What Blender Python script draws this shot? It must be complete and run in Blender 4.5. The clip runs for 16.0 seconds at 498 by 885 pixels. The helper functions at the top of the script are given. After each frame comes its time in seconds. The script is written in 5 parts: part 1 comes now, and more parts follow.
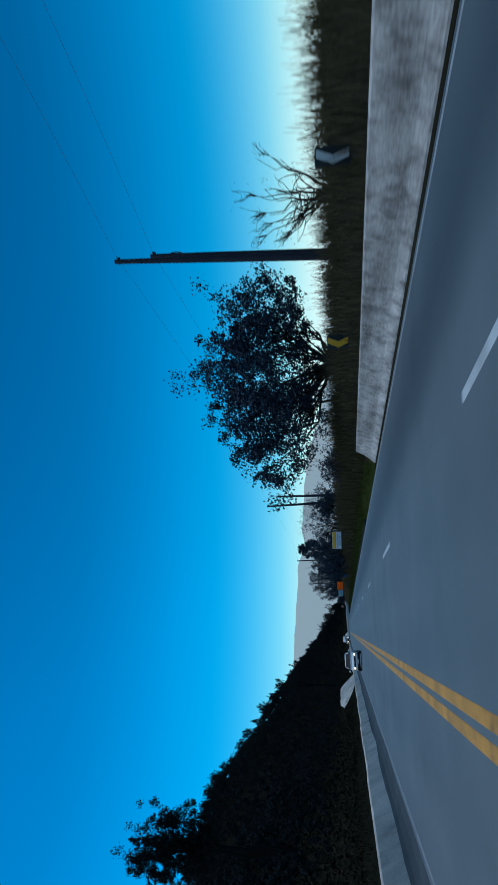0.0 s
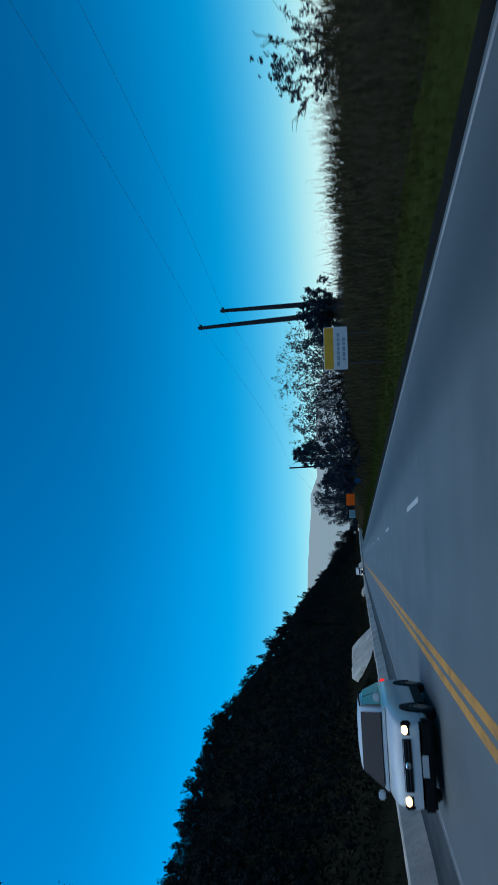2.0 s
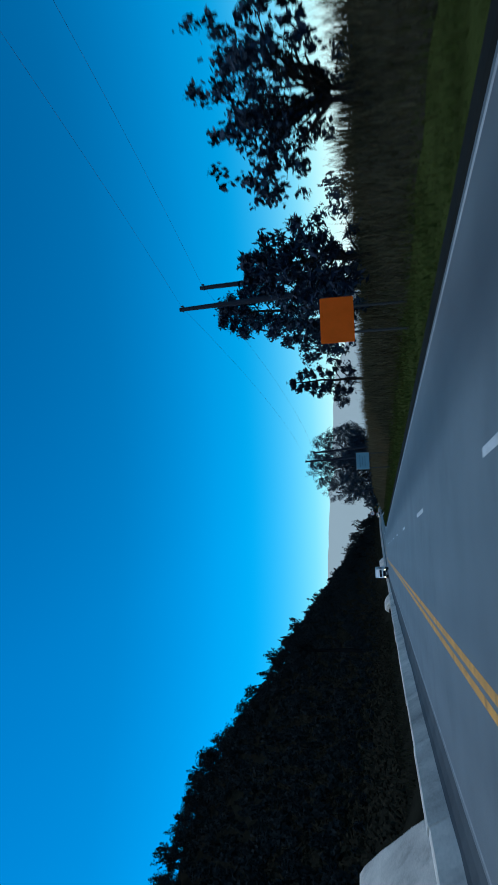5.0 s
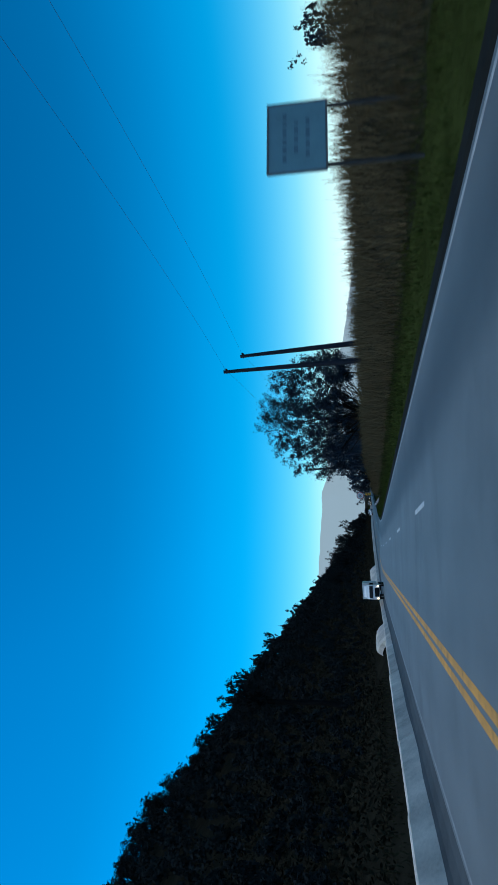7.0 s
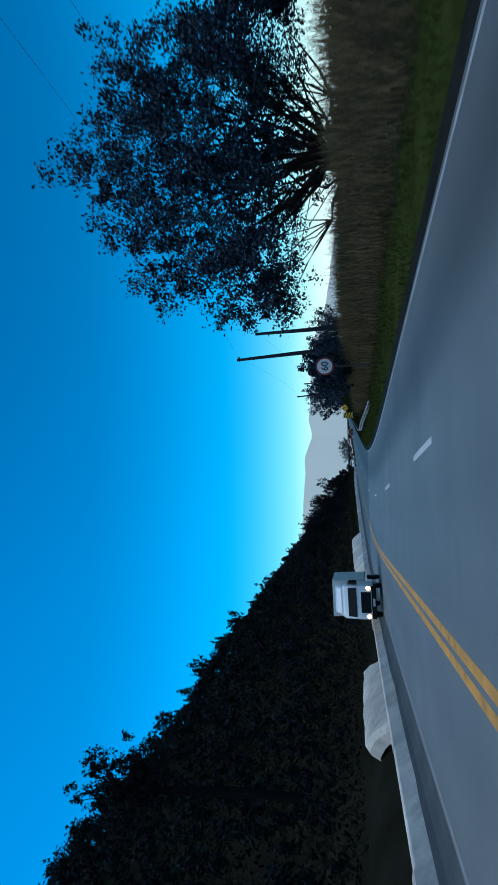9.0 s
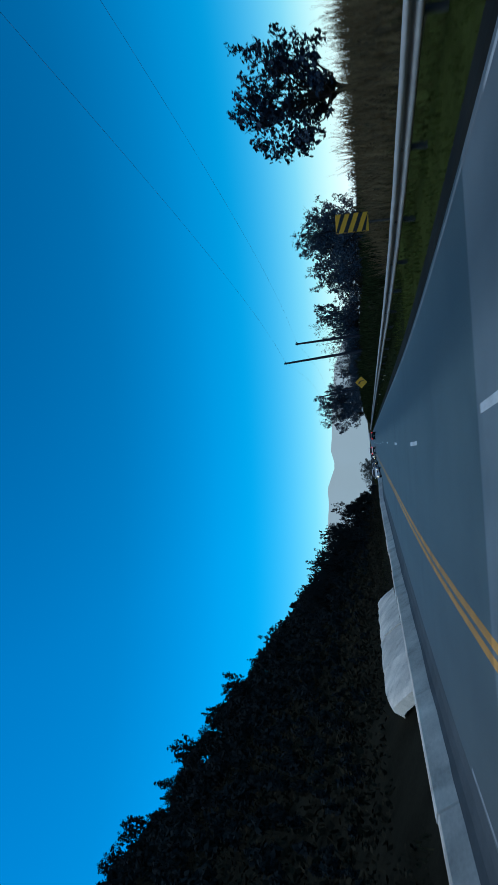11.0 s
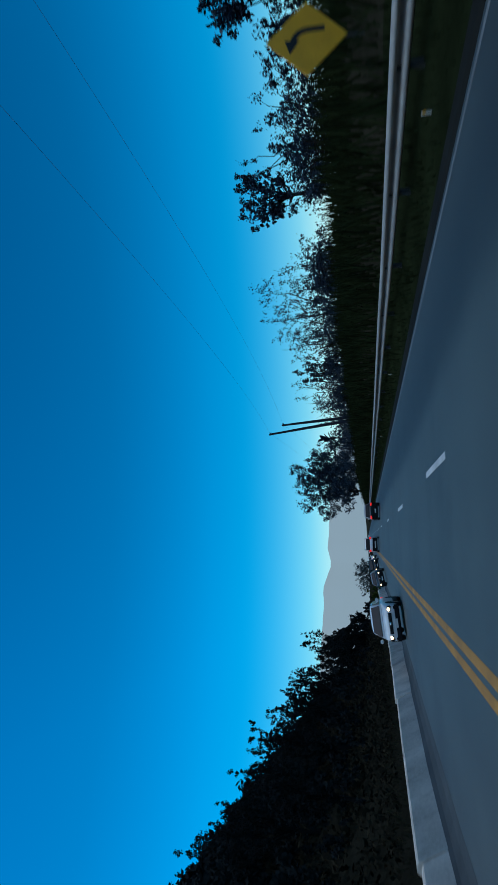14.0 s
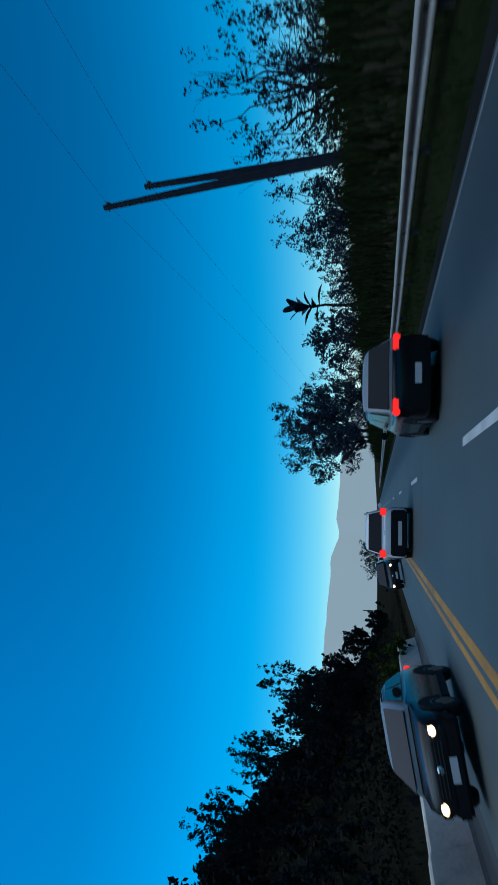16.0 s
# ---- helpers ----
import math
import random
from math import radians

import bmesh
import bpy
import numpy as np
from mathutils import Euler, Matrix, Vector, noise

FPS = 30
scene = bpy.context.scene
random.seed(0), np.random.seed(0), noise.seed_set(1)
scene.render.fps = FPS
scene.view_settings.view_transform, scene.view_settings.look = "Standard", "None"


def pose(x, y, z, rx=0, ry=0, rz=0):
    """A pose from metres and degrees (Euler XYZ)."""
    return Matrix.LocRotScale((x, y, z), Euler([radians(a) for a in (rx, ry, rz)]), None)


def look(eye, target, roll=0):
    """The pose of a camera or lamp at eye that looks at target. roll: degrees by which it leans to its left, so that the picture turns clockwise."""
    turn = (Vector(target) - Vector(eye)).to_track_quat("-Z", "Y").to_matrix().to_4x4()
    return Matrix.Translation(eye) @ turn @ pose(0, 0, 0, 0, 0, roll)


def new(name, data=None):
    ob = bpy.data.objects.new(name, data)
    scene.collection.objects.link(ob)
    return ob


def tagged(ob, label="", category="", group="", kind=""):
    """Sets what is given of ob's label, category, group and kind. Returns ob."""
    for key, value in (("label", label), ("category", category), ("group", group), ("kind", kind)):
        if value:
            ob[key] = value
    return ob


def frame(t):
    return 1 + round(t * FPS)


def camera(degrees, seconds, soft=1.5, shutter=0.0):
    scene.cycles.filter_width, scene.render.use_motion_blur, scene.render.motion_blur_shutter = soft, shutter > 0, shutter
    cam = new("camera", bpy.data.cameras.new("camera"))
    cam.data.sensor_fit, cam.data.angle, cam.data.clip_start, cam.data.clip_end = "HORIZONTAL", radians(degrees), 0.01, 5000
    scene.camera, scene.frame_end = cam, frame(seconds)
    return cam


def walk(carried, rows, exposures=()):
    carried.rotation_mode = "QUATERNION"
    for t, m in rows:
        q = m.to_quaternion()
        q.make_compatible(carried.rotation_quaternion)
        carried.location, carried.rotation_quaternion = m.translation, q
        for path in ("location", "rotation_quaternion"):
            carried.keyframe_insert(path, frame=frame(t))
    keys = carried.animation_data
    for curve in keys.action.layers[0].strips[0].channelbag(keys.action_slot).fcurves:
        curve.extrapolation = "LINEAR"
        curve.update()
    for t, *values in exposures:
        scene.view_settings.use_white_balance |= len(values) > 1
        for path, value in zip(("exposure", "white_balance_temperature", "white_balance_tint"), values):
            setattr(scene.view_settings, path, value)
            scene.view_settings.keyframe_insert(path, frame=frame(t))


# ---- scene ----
# The road runs north, bends gently to the right and climbs a little. Places are given along it:
# s metres along the road, x metres to the right of the yellow lines, z metres above the asphalt.
BEND = math.radians(9.5)
S0, S1 = 268.0, 336.0


def heading(s):
    u = min(max((s - S0) / (S1 - S0), 0.0), 1.0)
    return BEND * u * u * (3 - 2 * u)


_line = [(0.0, -400.0)]
for _i in range(1, 6001):
    _a = heading(-400 + _i - 0.5)
    _line.append((_line[-1][0] + math.sin(_a), _line[-1][1] + math.cos(_a)))


def climb(s):
    u = min(max((s - S0) / (S1 - S0), 0.0), 1.0)
    run = (S1 - S0) * (u ** 3 - u ** 4 / 2) if u < 1 else (S1 - S0) / 2 + s - S1
    return CLIMB * run


CLIMB = 0.010


def slope(s):
    u = min(max((s - S0) / (S1 - S0), 0.0), 1.0)
    return CLIMB * u * u * (3 - 2 * u)


def fall(s):
    """How far the oncoming lane falls away to the side, per metre."""
    u = min(max((s - 385.0) / 60.0, 0.0), 1.0)
    return 0.03 + 0.15 * u * u * (3 - 2 * u)


def at(s, x=0.0, z=0.0):
    """The world place of a point beside the road."""
    k = min(max(s + 400.0, 0.0), 5998.0)
    i = int(k)
    u = s + 400.0 - i
    cx = _line[i][0] + (_line[i + 1][0] - _line[i][0]) * u
    cy = _line[i][1] + (_line[i + 1][1] - _line[i][1]) * u
    a = heading(s)
    near = min(max(x, -140.0), 140.0)
    return Vector((cx + near * math.cos(a) + x - near, cy - near * math.sin(a), z + climb(s) + fall(s) * min(max(x, -4.6), 0.0)))


def beside(s, x=0.0, z=0.0, turn=0.0):
    """A pose at a point beside the road: its y runs along the road; turn in degrees to the left."""
    return Matrix.Translation(at(s, x, z)) @ pose(0, 0, 0, math.degrees(math.atan(slope(s))), 0, turn - math.degrees(heading(s)))


cam = camera(41.48, 16.0, soft=1.4, shutter=0.16)
# seconds, along the road, beside the yellow lines, eye height, turn right, tilt up, lean
RIDE = [
    (0.0, 3.06, 0.932, 1.296, 15.95, 8.06, -1.43),
    (0.5, 16.32, 1.374, 1.319, 13.40, 7.73, -0.58),
    (1.0, 29.92, 1.737, 1.314, 11.37, 8.59, -1.48),
    (1.5, 43.28, 1.905, 1.354, 10.61, 9.32, -1.69),
    (2.0, 56.39, 2.003, 1.405, 10.01, 9.29, -1.67),
    (2.5, 69.47, 2.095, 1.431, 8.51, 9.33, -2.18),
    (3.0, 82.00, 2.057, 1.449, 8.70, 9.67, -2.71),
    (3.5, 94.58, 1.958, 1.441, 8.32, 9.38, -2.41),
    (4.0, 107.55, 1.974, 1.430, 8.54, 9.65, -2.47),
    (4.5, 120.66, 2.032, 1.413, 9.07, 10.22, -2.67),
    (5.0, 133.90, 2.100, 1.393, 9.71, 10.88, -2.89),
    (5.5, 147.29, 2.150, 1.378, 10.24, 11.39, -3.01),
    (6.0, 160.83, 2.151, 1.371, 10.48, 11.54, -2.92),
    (6.5, 174.83, 1.976, 1.383, 10.14, 10.70, -1.84),
    (7.0, 188.77, 1.980, 1.357, 9.97, 10.40, -1.51),
    (7.5, 202.66, 2.018, 1.344, 9.53, 7.52, -1.10),
    (8.0, 216.15, 1.921, 1.336, 6.99, 8.35, -1.37),
    (8.5, 229.68, 1.840, 1.347, 6.76, 8.73, -1.27),
    (9.0, 243.29, 1.931, 1.367, 6.93, 9.07, -1.45),
    (9.5, 256.95, 2.070, 1.418, 7.79, 9.41, -1.91),
    (10.0, 270.67, 2.125, 1.438, 7.53, 9.72, -2.20),
    (10.5, 284.42, 2.190, 1.460, 6.80, 10.20, -2.63),
    (11.0, 298.19, 2.247, 1.481, 5.93, 10.70, -3.06),
    (11.5, 311.40, 2.450, 1.490, 5.25, 11.07, -3.55),
    (12.0, 325.00, 2.510, 1.484, 5.28, 11.04, -3.79),
    (12.5, 339.80, 2.084, 1.478, 6.59, 10.38, -3.01),
    (13.0, 353.86, 2.065, 1.430, 7.12, 10.68, -2.61),
    (13.5, 368.21, 1.838, 1.376, 7.35, 10.51, -2.66),
    (14.0, 382.42, 1.733, 1.355, 8.62, 9.93, -2.03),
    (14.5, 396.57, 1.767, 1.359, 9.43, 10.11, -1.02),
    (15.0, 410.64, 1.876, 1.328, 9.19, 9.53, -0.66),
    (15.5, 424.72, 1.892, 1.273, 9.01, 9.56, -0.18),
    (16.0, 439.08, 1.898, 1.257, 5.83, 11.06, 0.27),
]


def eye_pose(s, x, z, right, up, lean):
    a = heading(s) + math.radians(right)
    b = math.radians(up) + math.atan(slope(s))
    e = at(s, x, z)
    g = e + Vector((math.sin(a) * math.cos(b), math.cos(a) * math.cos(b), math.sin(b))) * 10
    return look(e, g, lean - 90)


EXPOSURES = [(0.0, -0.06), (0.5, 0.08), (1.0, 0.12), (2.0, -0.13), (3.0, 0.08), (6.5, 0.10), (7.5, 0.22), (9.0, 0.26), (9.5, 0.20), (12.0, 0.02), (13.0, -0.04), (14.0, -0.08), (14.5, 0.0), (15.5, 0.0), (16.0, -0.06)]
walk(cam, [(t, eye_pose(*r)) for t, *r in RIDE], EXPOSURES)

# ---- sky and sun: a clear sky, the sun high behind, veiled by haze ----
SUN_AZ, SUN_EL = math.radians(266), math.radians(60)
world = bpy.data.worlds.new("world")
scene.world = world
world.use_nodes = True
wt = world.node_tree
wt.nodes.clear()
sky = wt.nodes.new("ShaderNodeTexSky")
sky.sky_type, sky.sun_disc = "NISHITA", False
sky.sun_elevation, sky.sun_rotation = SUN_EL, SUN_AZ
sky.altitude, sky.air_density, sky.dust_density, sky.ozone_density = 100, 1.0, 1.0, 4.0
tint = wt.nodes.new("ShaderNodeMix")
tint.data_type, tint.blend_type = "RGBA", "MULTIPLY"
tint.inputs["Factor"].default_value = 1.0
tint.inputs["B"].default_value = (0.104, 0.152, 0.153, 1)
deep = wt.nodes.new("ShaderNodeGamma")
deep.inputs["Gamma"].default_value = 1.35
hue = wt.nodes.new("ShaderNodeHueSaturation")
hue.inputs["Saturation"].default_value = 1.4
hue.inputs["Value"].default_value = 7.0
back = wt.nodes.new("ShaderNodeBackground")
back.inputs["Strength"].default_value = 0.15
out = wt.nodes.new("ShaderNodeOutputWorld")
wt.links.new(sky.outputs[0], tint.inputs["A"])
wt.links.new(tint.outputs["Result"], deep.inputs["Color"])
wt.links.new(deep.outputs[0], hue.inputs["Color"])
where = wt.nodes.new("ShaderNodeTexCoord")
axis = wt.nodes.new("ShaderNodeSeparateXYZ")
low = wt.nodes.new("ShaderNodeMapRange")
low.inputs["From Min"].default_value, low.inputs["From Max"].default_value = 0.0, 0.205
low.inputs["To Min"].default_value, low.inputs["To Max"].default_value = 1.0, 0.0
soft_ = wt.nodes.new("ShaderNodeMath")
soft_.operation = "POWER"
soft_.inputs[1].default_value = 2.6
haze = wt.nodes.new("ShaderNodeMix")
haze.data_type = "RGBA"
haze.inputs["B"].default_value = (6.6, 8.3, 8.9, 1)
# the clear blue deepens upwards and away from the sun, and glows low over the valley
rise = wt.nodes.new("ShaderNodeValToRGB")
for el, (pz, val) in zip([rise.color_ramp.elements[0], rise.color_ramp.elements[1], rise.color_ramp.elements.new(0.1), rise.color_ramp.elements.new(0.24), rise.color_ramp.elements.new(0.38)], [(0.0, 0.80), (1.0, 0.66), (0.10, 0.88), (0.24, 0.92), (0.38, 0.82)]):
    el.position, el.color = pz, (val, val, val, 1)
aside = wt.nodes.new("ShaderNodeVectorMath")
aside.operation = "DOT_PRODUCT"
aside.inputs[1].default_value = (0.85, 0.0, 0.45)
shade = wt.nodes.new("ShaderNodeMapRange")
shade.inputs["From Min"].default_value, shade.inputs["From Max"].default_value = 0.10, 0.80
shade.inputs["To Min"].default_value, shade.inputs["To Max"].default_value = 1.28, 0.93
fade_ = wt.nodes.new("ShaderNodeMath")
fade_.operation = "MULTIPLY"
deepened = wt.nodes.new("ShaderNodeVectorMath")
deepened.operation = "SCALE"
wt.links.new(where.outputs["Generated"], aside.inputs[0])
wt.links.new(aside.outputs["Value"], shade.inputs[0])
wt.links.new(axis.outputs["Z"], rise.inputs[0])
wt.links.new(rise.outputs[0], fade_.inputs[0])
wt.links.new(shade.outputs[0], fade_.inputs[1])
wt.links.new(hue.outputs[0], deepened.inputs[0])
wt.links.new(fade_.outputs[0], deepened.inputs["Scale"])
wt.links.new(where.outputs["Generated"], axis.inputs[0])
wt.links.new(axis.outputs["Z"], low.inputs[0])
wt.links.new(low.outputs[0], soft_.inputs[0])
wt.links.new(soft_.outputs[0], haze.inputs["Factor"])
wt.links.new(deepened.outputs[0], haze.inputs["A"])
wt.links.new(haze.outputs["Result"], back.inputs["Color"])
wt.links.new(back.outputs[0], out.inputs[0])

sun_data = bpy.data.lights.new("sun", "SUN")
sun_data.energy, sun_data.angle, sun_data.color = 1.6, math.radians(100), (0.97, 0.92, 0.82)
sun = new("sun", sun_data)
sun_way = Vector((math.sin(SUN_AZ) * math.cos(SUN_EL), math.cos(SUN_AZ) * math.cos(SUN_EL), math.sin(SUN_EL)))
sun.matrix_world = look(sun_way * 100, (0, 0, 0))


# ---- materials ----
def material(name, colour, rough=0.8, metal=0.0, spread=0.25, scale=3.0, fine=40.0, bump=0.0, spec=0.5, emit=None, power=0.0, per_piece=0.0, stretch=(1, 1, 1)):
    """Colour varied by a coarse and a fine noise in metres, with a bump."""
    m = bpy.data.materials.new(name)
    m.use_nodes = True
    t = m.node_tree
    b = t.nodes["Principled BSDF"]
    b.inputs["Roughness"].default_value = rough
    b.inputs["Metallic"].default_value = metal
    b.inputs["Specular IOR Level"].default_value = spec
    if emit:
        b.inputs["Emission Color"].default_value = (*emit, 1)
        b.inputs["Emission Strength"].default_value = power
    if spread <= 0:
        b.inputs["Base Color"].default_value = (*colour, 1)
        return m
    geo = t.nodes.new("ShaderNodeTexCoord")
    mp = t.nodes.new("ShaderNodeMapping")
    mp.inputs["Scale"].default_value = stretch
    t.links.new(geo.outputs["Object"], mp.inputs[0])
    n1 = t.nodes.new("ShaderNodeTexNoise")
    n1.inputs["Scale"].default_value, n1.inputs["Detail"].default_value = scale, 5
    n2 = t.nodes.new("ShaderNodeTexNoise")
    n2.inputs["Scale"].default_value, n2.inputs["Detail"].default_value = fine, 3
    for n in (n1, n2):
        t.links.new(mp.outputs[0], n.inputs["Vector"])
    add = t.nodes.new("ShaderNodeMath")
    add.operation = "MULTIPLY_ADD"
    add.inputs[1].default_value = 0.45
    t.links.new(n2.outputs["Fac"], add.inputs[0])
    t.links.new(n1.outputs["Fac"], add.inputs[2])
    ramp = t.nodes.new("ShaderNodeMapRange")
    ramp.inputs["From Min"].default_value, ramp.inputs["From Max"].default_value = 0.40, 1.05
    ramp.inputs["To Min"].default_value, ramp.inputs["To Max"].default_value = 1 - spread, 1 + spread
    t.links.new(add.outputs[0], ramp.inputs[0])
    last = ramp.outputs[0]
    if per_piece:
        info = t.nodes.new("ShaderNodeObjectInfo")
        r2 = t.nodes.new("ShaderNodeMapRange")
        r2.inputs["To Min"].default_value, r2.inputs["To Max"].default_value = 1 - per_piece, 1 + per_piece
        t.links.new(info.outputs["Random"], r2.inputs[0])
        mul = t.nodes.new("ShaderNodeMath")
        mul.operation = "MULTIPLY"
        t.links.new(last, mul.inputs[0])
        t.links.new(r2.outputs[0], mul.inputs[1])
        last = mul.outputs[0]
    sc = t.nodes.new("ShaderNodeVectorMath")
    sc.operation = "SCALE"
    sc.inputs[0].default_value = colour
    t.links.new(last, sc.inputs["Scale"])
    t.links.new(sc.outputs[0], b.inputs["Base Color"])
    if bump:
        bp = t.nodes.new("ShaderNodeBump")
        bp.inputs["Strength"].default_value, bp.inputs["Distance"].default_value = bump, 0.02
        t.links.new(add.outputs[0], bp.inputs["Height"])
        t.links.new(bp.outputs[0], b.inputs["Normal"])
    return m


def leaf_material(name, colour, spread=0.5, spec=0.0):
    """Leaves, each of its own tone."""
    m = bpy.data.materials.new(name)
    m.use_nodes = True
    t = m.node_tree
    b = t.nodes["Principled BSDF"]
    b.inputs["Roughness"].default_value = 0.55 if spec else 0.9
    b.inputs["Specular IOR Level"].default_value = spec
    geo = t.nodes.new("ShaderNodeNewGeometry")
    r = t.nodes.new("ShaderNodeMapRange")
    r.inputs["To Min"].default_value, r.inputs["To Max"].default_value = 1 - spread, 1 + spread
    t.links.new(geo.outputs["Random Per Island"], r.inputs[0])
    sc = t.nodes.new("ShaderNodeVectorMath")
    sc.operation = "SCALE"
    sc.inputs[0].default_value = colour
    t.links.new(r.outputs[0], sc.inputs["Scale"])
    t.links.new(sc.outputs[0], b.inputs["Base Color"])
    return m


def asphalt_material(name, colour, track=1.0):
    """Worn asphalt: darker wheel tracks and patches along the lanes, fine grit."""
    m = material(name, colour, rough=0.62, spread=0.22, scale=0.35, fine=60, bump=0.25, spec=0.45)
    t = m.node_tree
    b = t.nodes["Principled BSDF"]
    uv = t.nodes.new("ShaderNodeUVMap")
    uv.uv_map = "lane"
    sep = t.nodes.new("ShaderNodeSeparateXYZ")
    t.links.new(uv.outputs[0], sep.inputs[0])
    wob = t.nodes.new("ShaderNodeTexNoise")
    wob.inputs["Scale"].default_value = 0.06
    t.links.new(uv.outputs[0], wob.inputs["Vector"])
    shift = t.nodes.new("ShaderNodeMath")
    shift.operation = "MULTIPLY_ADD"
    shift.inputs[1].default_value = 0.8
    t.links.new(wob.outputs["Fac"], shift.inputs[0])
    t.links.new(sep.outputs["X"], shift.inputs[2])
    span = t.nodes.new("ShaderNodeMapRange")
    span.inputs["From Min"].default_value, span.inputs["From Max"].default_value = -4.0, 7.6
    t.links.new(shift.outputs[0], span.inputs[0])
    rng_ = t.nodes.new("ShaderNodeValToRGB")
    # the last two stops darken the shoulder, partly for the lens's corner fall-off
    stops = [(-4.0, 0.8), (-2.7, 0.82), (-1.8, 0.98), (-0.9, 0.84), (0.3, 1.0), (1.1, 0.88), (1.9, 1.0), (2.8, 0.90), (3.7, 1.0), (4.6, 0.90), (5.2, 0.55), (5.8, 0.42), (6.45, 0.54), (6.9, 0.70), (7.5, 0.72)]
    ramp_ = rng_.color_ramp
    while len(ramp_.elements) < len(stops):
        ramp_.elements.new(0.5)
    for el, (px, val) in zip(ramp_.elements, stops):
        el.position = (px + 4.0) / 11.6
        val = val * (track if px > 4.7 else 1.0)
        el.color = (val / 1.2, val / 1.2, val / 1.2, 1)
    t.links.new(span.outputs[0], rng_.inputs[0])
    old = b.inputs["Base Color"].links[0].from_socket
    sc = t.nodes.new("ShaderNodeVectorMath")
    sc.operation = "SCALE"
    t.links.new(old, sc.inputs[0])
    t.links.new(rng_.outputs[0], sc.inputs["Scale"])
    t.links.new(sc.outputs[0], b.inputs["Base Color"])
    return m


ASPHALT = asphalt_material("asphalt", (0.140, 0.152, 0.150))
DARK_ASPHALT = asphalt_material("dark_asphalt", (0.060, 0.075, 0.068), 0.74)
DIRT = material("verge_soil", (0.012, 0.012, 0.010), rough=0.95, spec=0.05, spread=0.45, scale=0.4, fine=9, bump=0.4)
# soil of the left slope, darkened by colour for the hill's shade
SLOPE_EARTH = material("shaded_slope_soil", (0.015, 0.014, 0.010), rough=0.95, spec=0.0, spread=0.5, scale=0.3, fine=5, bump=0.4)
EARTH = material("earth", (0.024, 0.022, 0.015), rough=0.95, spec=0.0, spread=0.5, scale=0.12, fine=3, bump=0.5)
CONCRETE = material("concrete", (0.53, 0.455, 0.385), rough=0.88, spread=0.42, scale=0.6, fine=14, bump=0.35, per_piece=0.12)
WALL_CONCRETE = material("stained_concrete", (0.39, 0.355, 0.335), rough=0.9, spread=0.75, scale=0.7, fine=9, bump=0.4, stretch=(1, 0.35, 2.2), per_piece=0.08)
WHITE_PAINT = material("road_white", (0.44, 0.44, 0.43), rough=0.7, spread=0.35, scale=1.5, fine=25)
EDGE_PAINT = material("road_edge_white", (0.27, 0.27, 0.265), rough=0.7, spread=0.4, scale=1.2, fine=22)
WORN_PAINT = material("road_worn_white", (0.20, 0.20, 0.20), rough=0.7, spread=0.4, scale=1.5, fine=25)
YELLOW_PAINT = material("road_yellow", (0.56, 0.235, 0.022), rough=0.7, spread=0.35, scale=1.2, fine=25)
WORN_YELLOW = material("road_worn_yellow", (0.34, 0.145, 0.012), rough=0.75, spread=0.5, scale=1.0, fine=18)
GALVANISED = material("galvanised_steel", (0.29, 0.27, 0.25), rough=0.6, metal=0.1, spread=0.2, scale=2, fine=30)
POST_STEEL = material("post_steel", (0.05, 0.05, 0.05), rough=0.7, metal=0.2, spec=0.2, spread=0.2)
POLE = material("pole_concrete", (0.022, 0.026, 0.036), rough=0.9, spec=0.1, spread=0.25, scale=2, fine=30, bump=0.2)
BARK = material("bark", (0.026, 0.022, 0.020), rough=0.95, spec=0.0, spread=0.4, scale=3, fine=25, bump=0.5)


def stain(mat, scale, lo, hi, depth):
    """Dark blotches of dirt and damp over a material."""
    t = mat.node_tree
    b = t.nodes["Principled BSDF"]
    n = t.nodes.new("ShaderNodeTexNoise")
    n.inputs["Scale"].default_value, n.inputs["Detail"].default_value, n.inputs["Roughness"].default_value = scale, 7, 0.65
    co = t.nodes.new("ShaderNodeTexCoord")
    t.links.new(co.outputs["Object"], n.inputs["Vector"])
    r = t.nodes.new("ShaderNodeMapRange")
    r.inputs["From Min"].default_value, r.inputs["From Max"].default_value = lo, hi
    r.inputs["To Min"].default_value, r.inputs["To Max"].default_value = 1.0, depth
    t.links.new(n.outputs["Fac"], r.inputs[0])
    sc = t.nodes.new("ShaderNodeVectorMath")
    sc.operation = "SCALE"
    t.links.new(b.inputs["Base Color"].links[0].from_socket, sc.inputs[0])
    t.links.new(r.outputs[0], sc.inputs["Scale"])
    t.links.new(sc.outputs[0], b.inputs["Base Color"])


stain(ASPHALT, 0.22, 0.56, 0.66, 0.80)
stain(DARK_ASPHALT, 0.22, 0.54, 0.66, 0.72)
stain(CONCRETE, 1.0, 0.52, 0.72, 0.62)
stain(WALL_CONCRETE, 1.8, 0.46, 0.64, 0.5)
stain(YELLOW_PAINT, 2.5, 0.52, 0.66, 0.55)
# blue-black tone: the hazy veil over backlit trees is mixed into the leaf colour
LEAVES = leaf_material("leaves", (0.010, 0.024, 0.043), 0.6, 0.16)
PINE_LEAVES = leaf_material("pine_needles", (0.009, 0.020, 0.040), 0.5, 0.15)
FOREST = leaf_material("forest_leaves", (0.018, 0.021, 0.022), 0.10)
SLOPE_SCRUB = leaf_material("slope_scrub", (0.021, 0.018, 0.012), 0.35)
# leaves of the far tree, lightened to imitate the haze in front of it
HAZED_LEAVES = leaf_material("hazed_leaves", (0.060, 0.078, 0.080), 0.4)
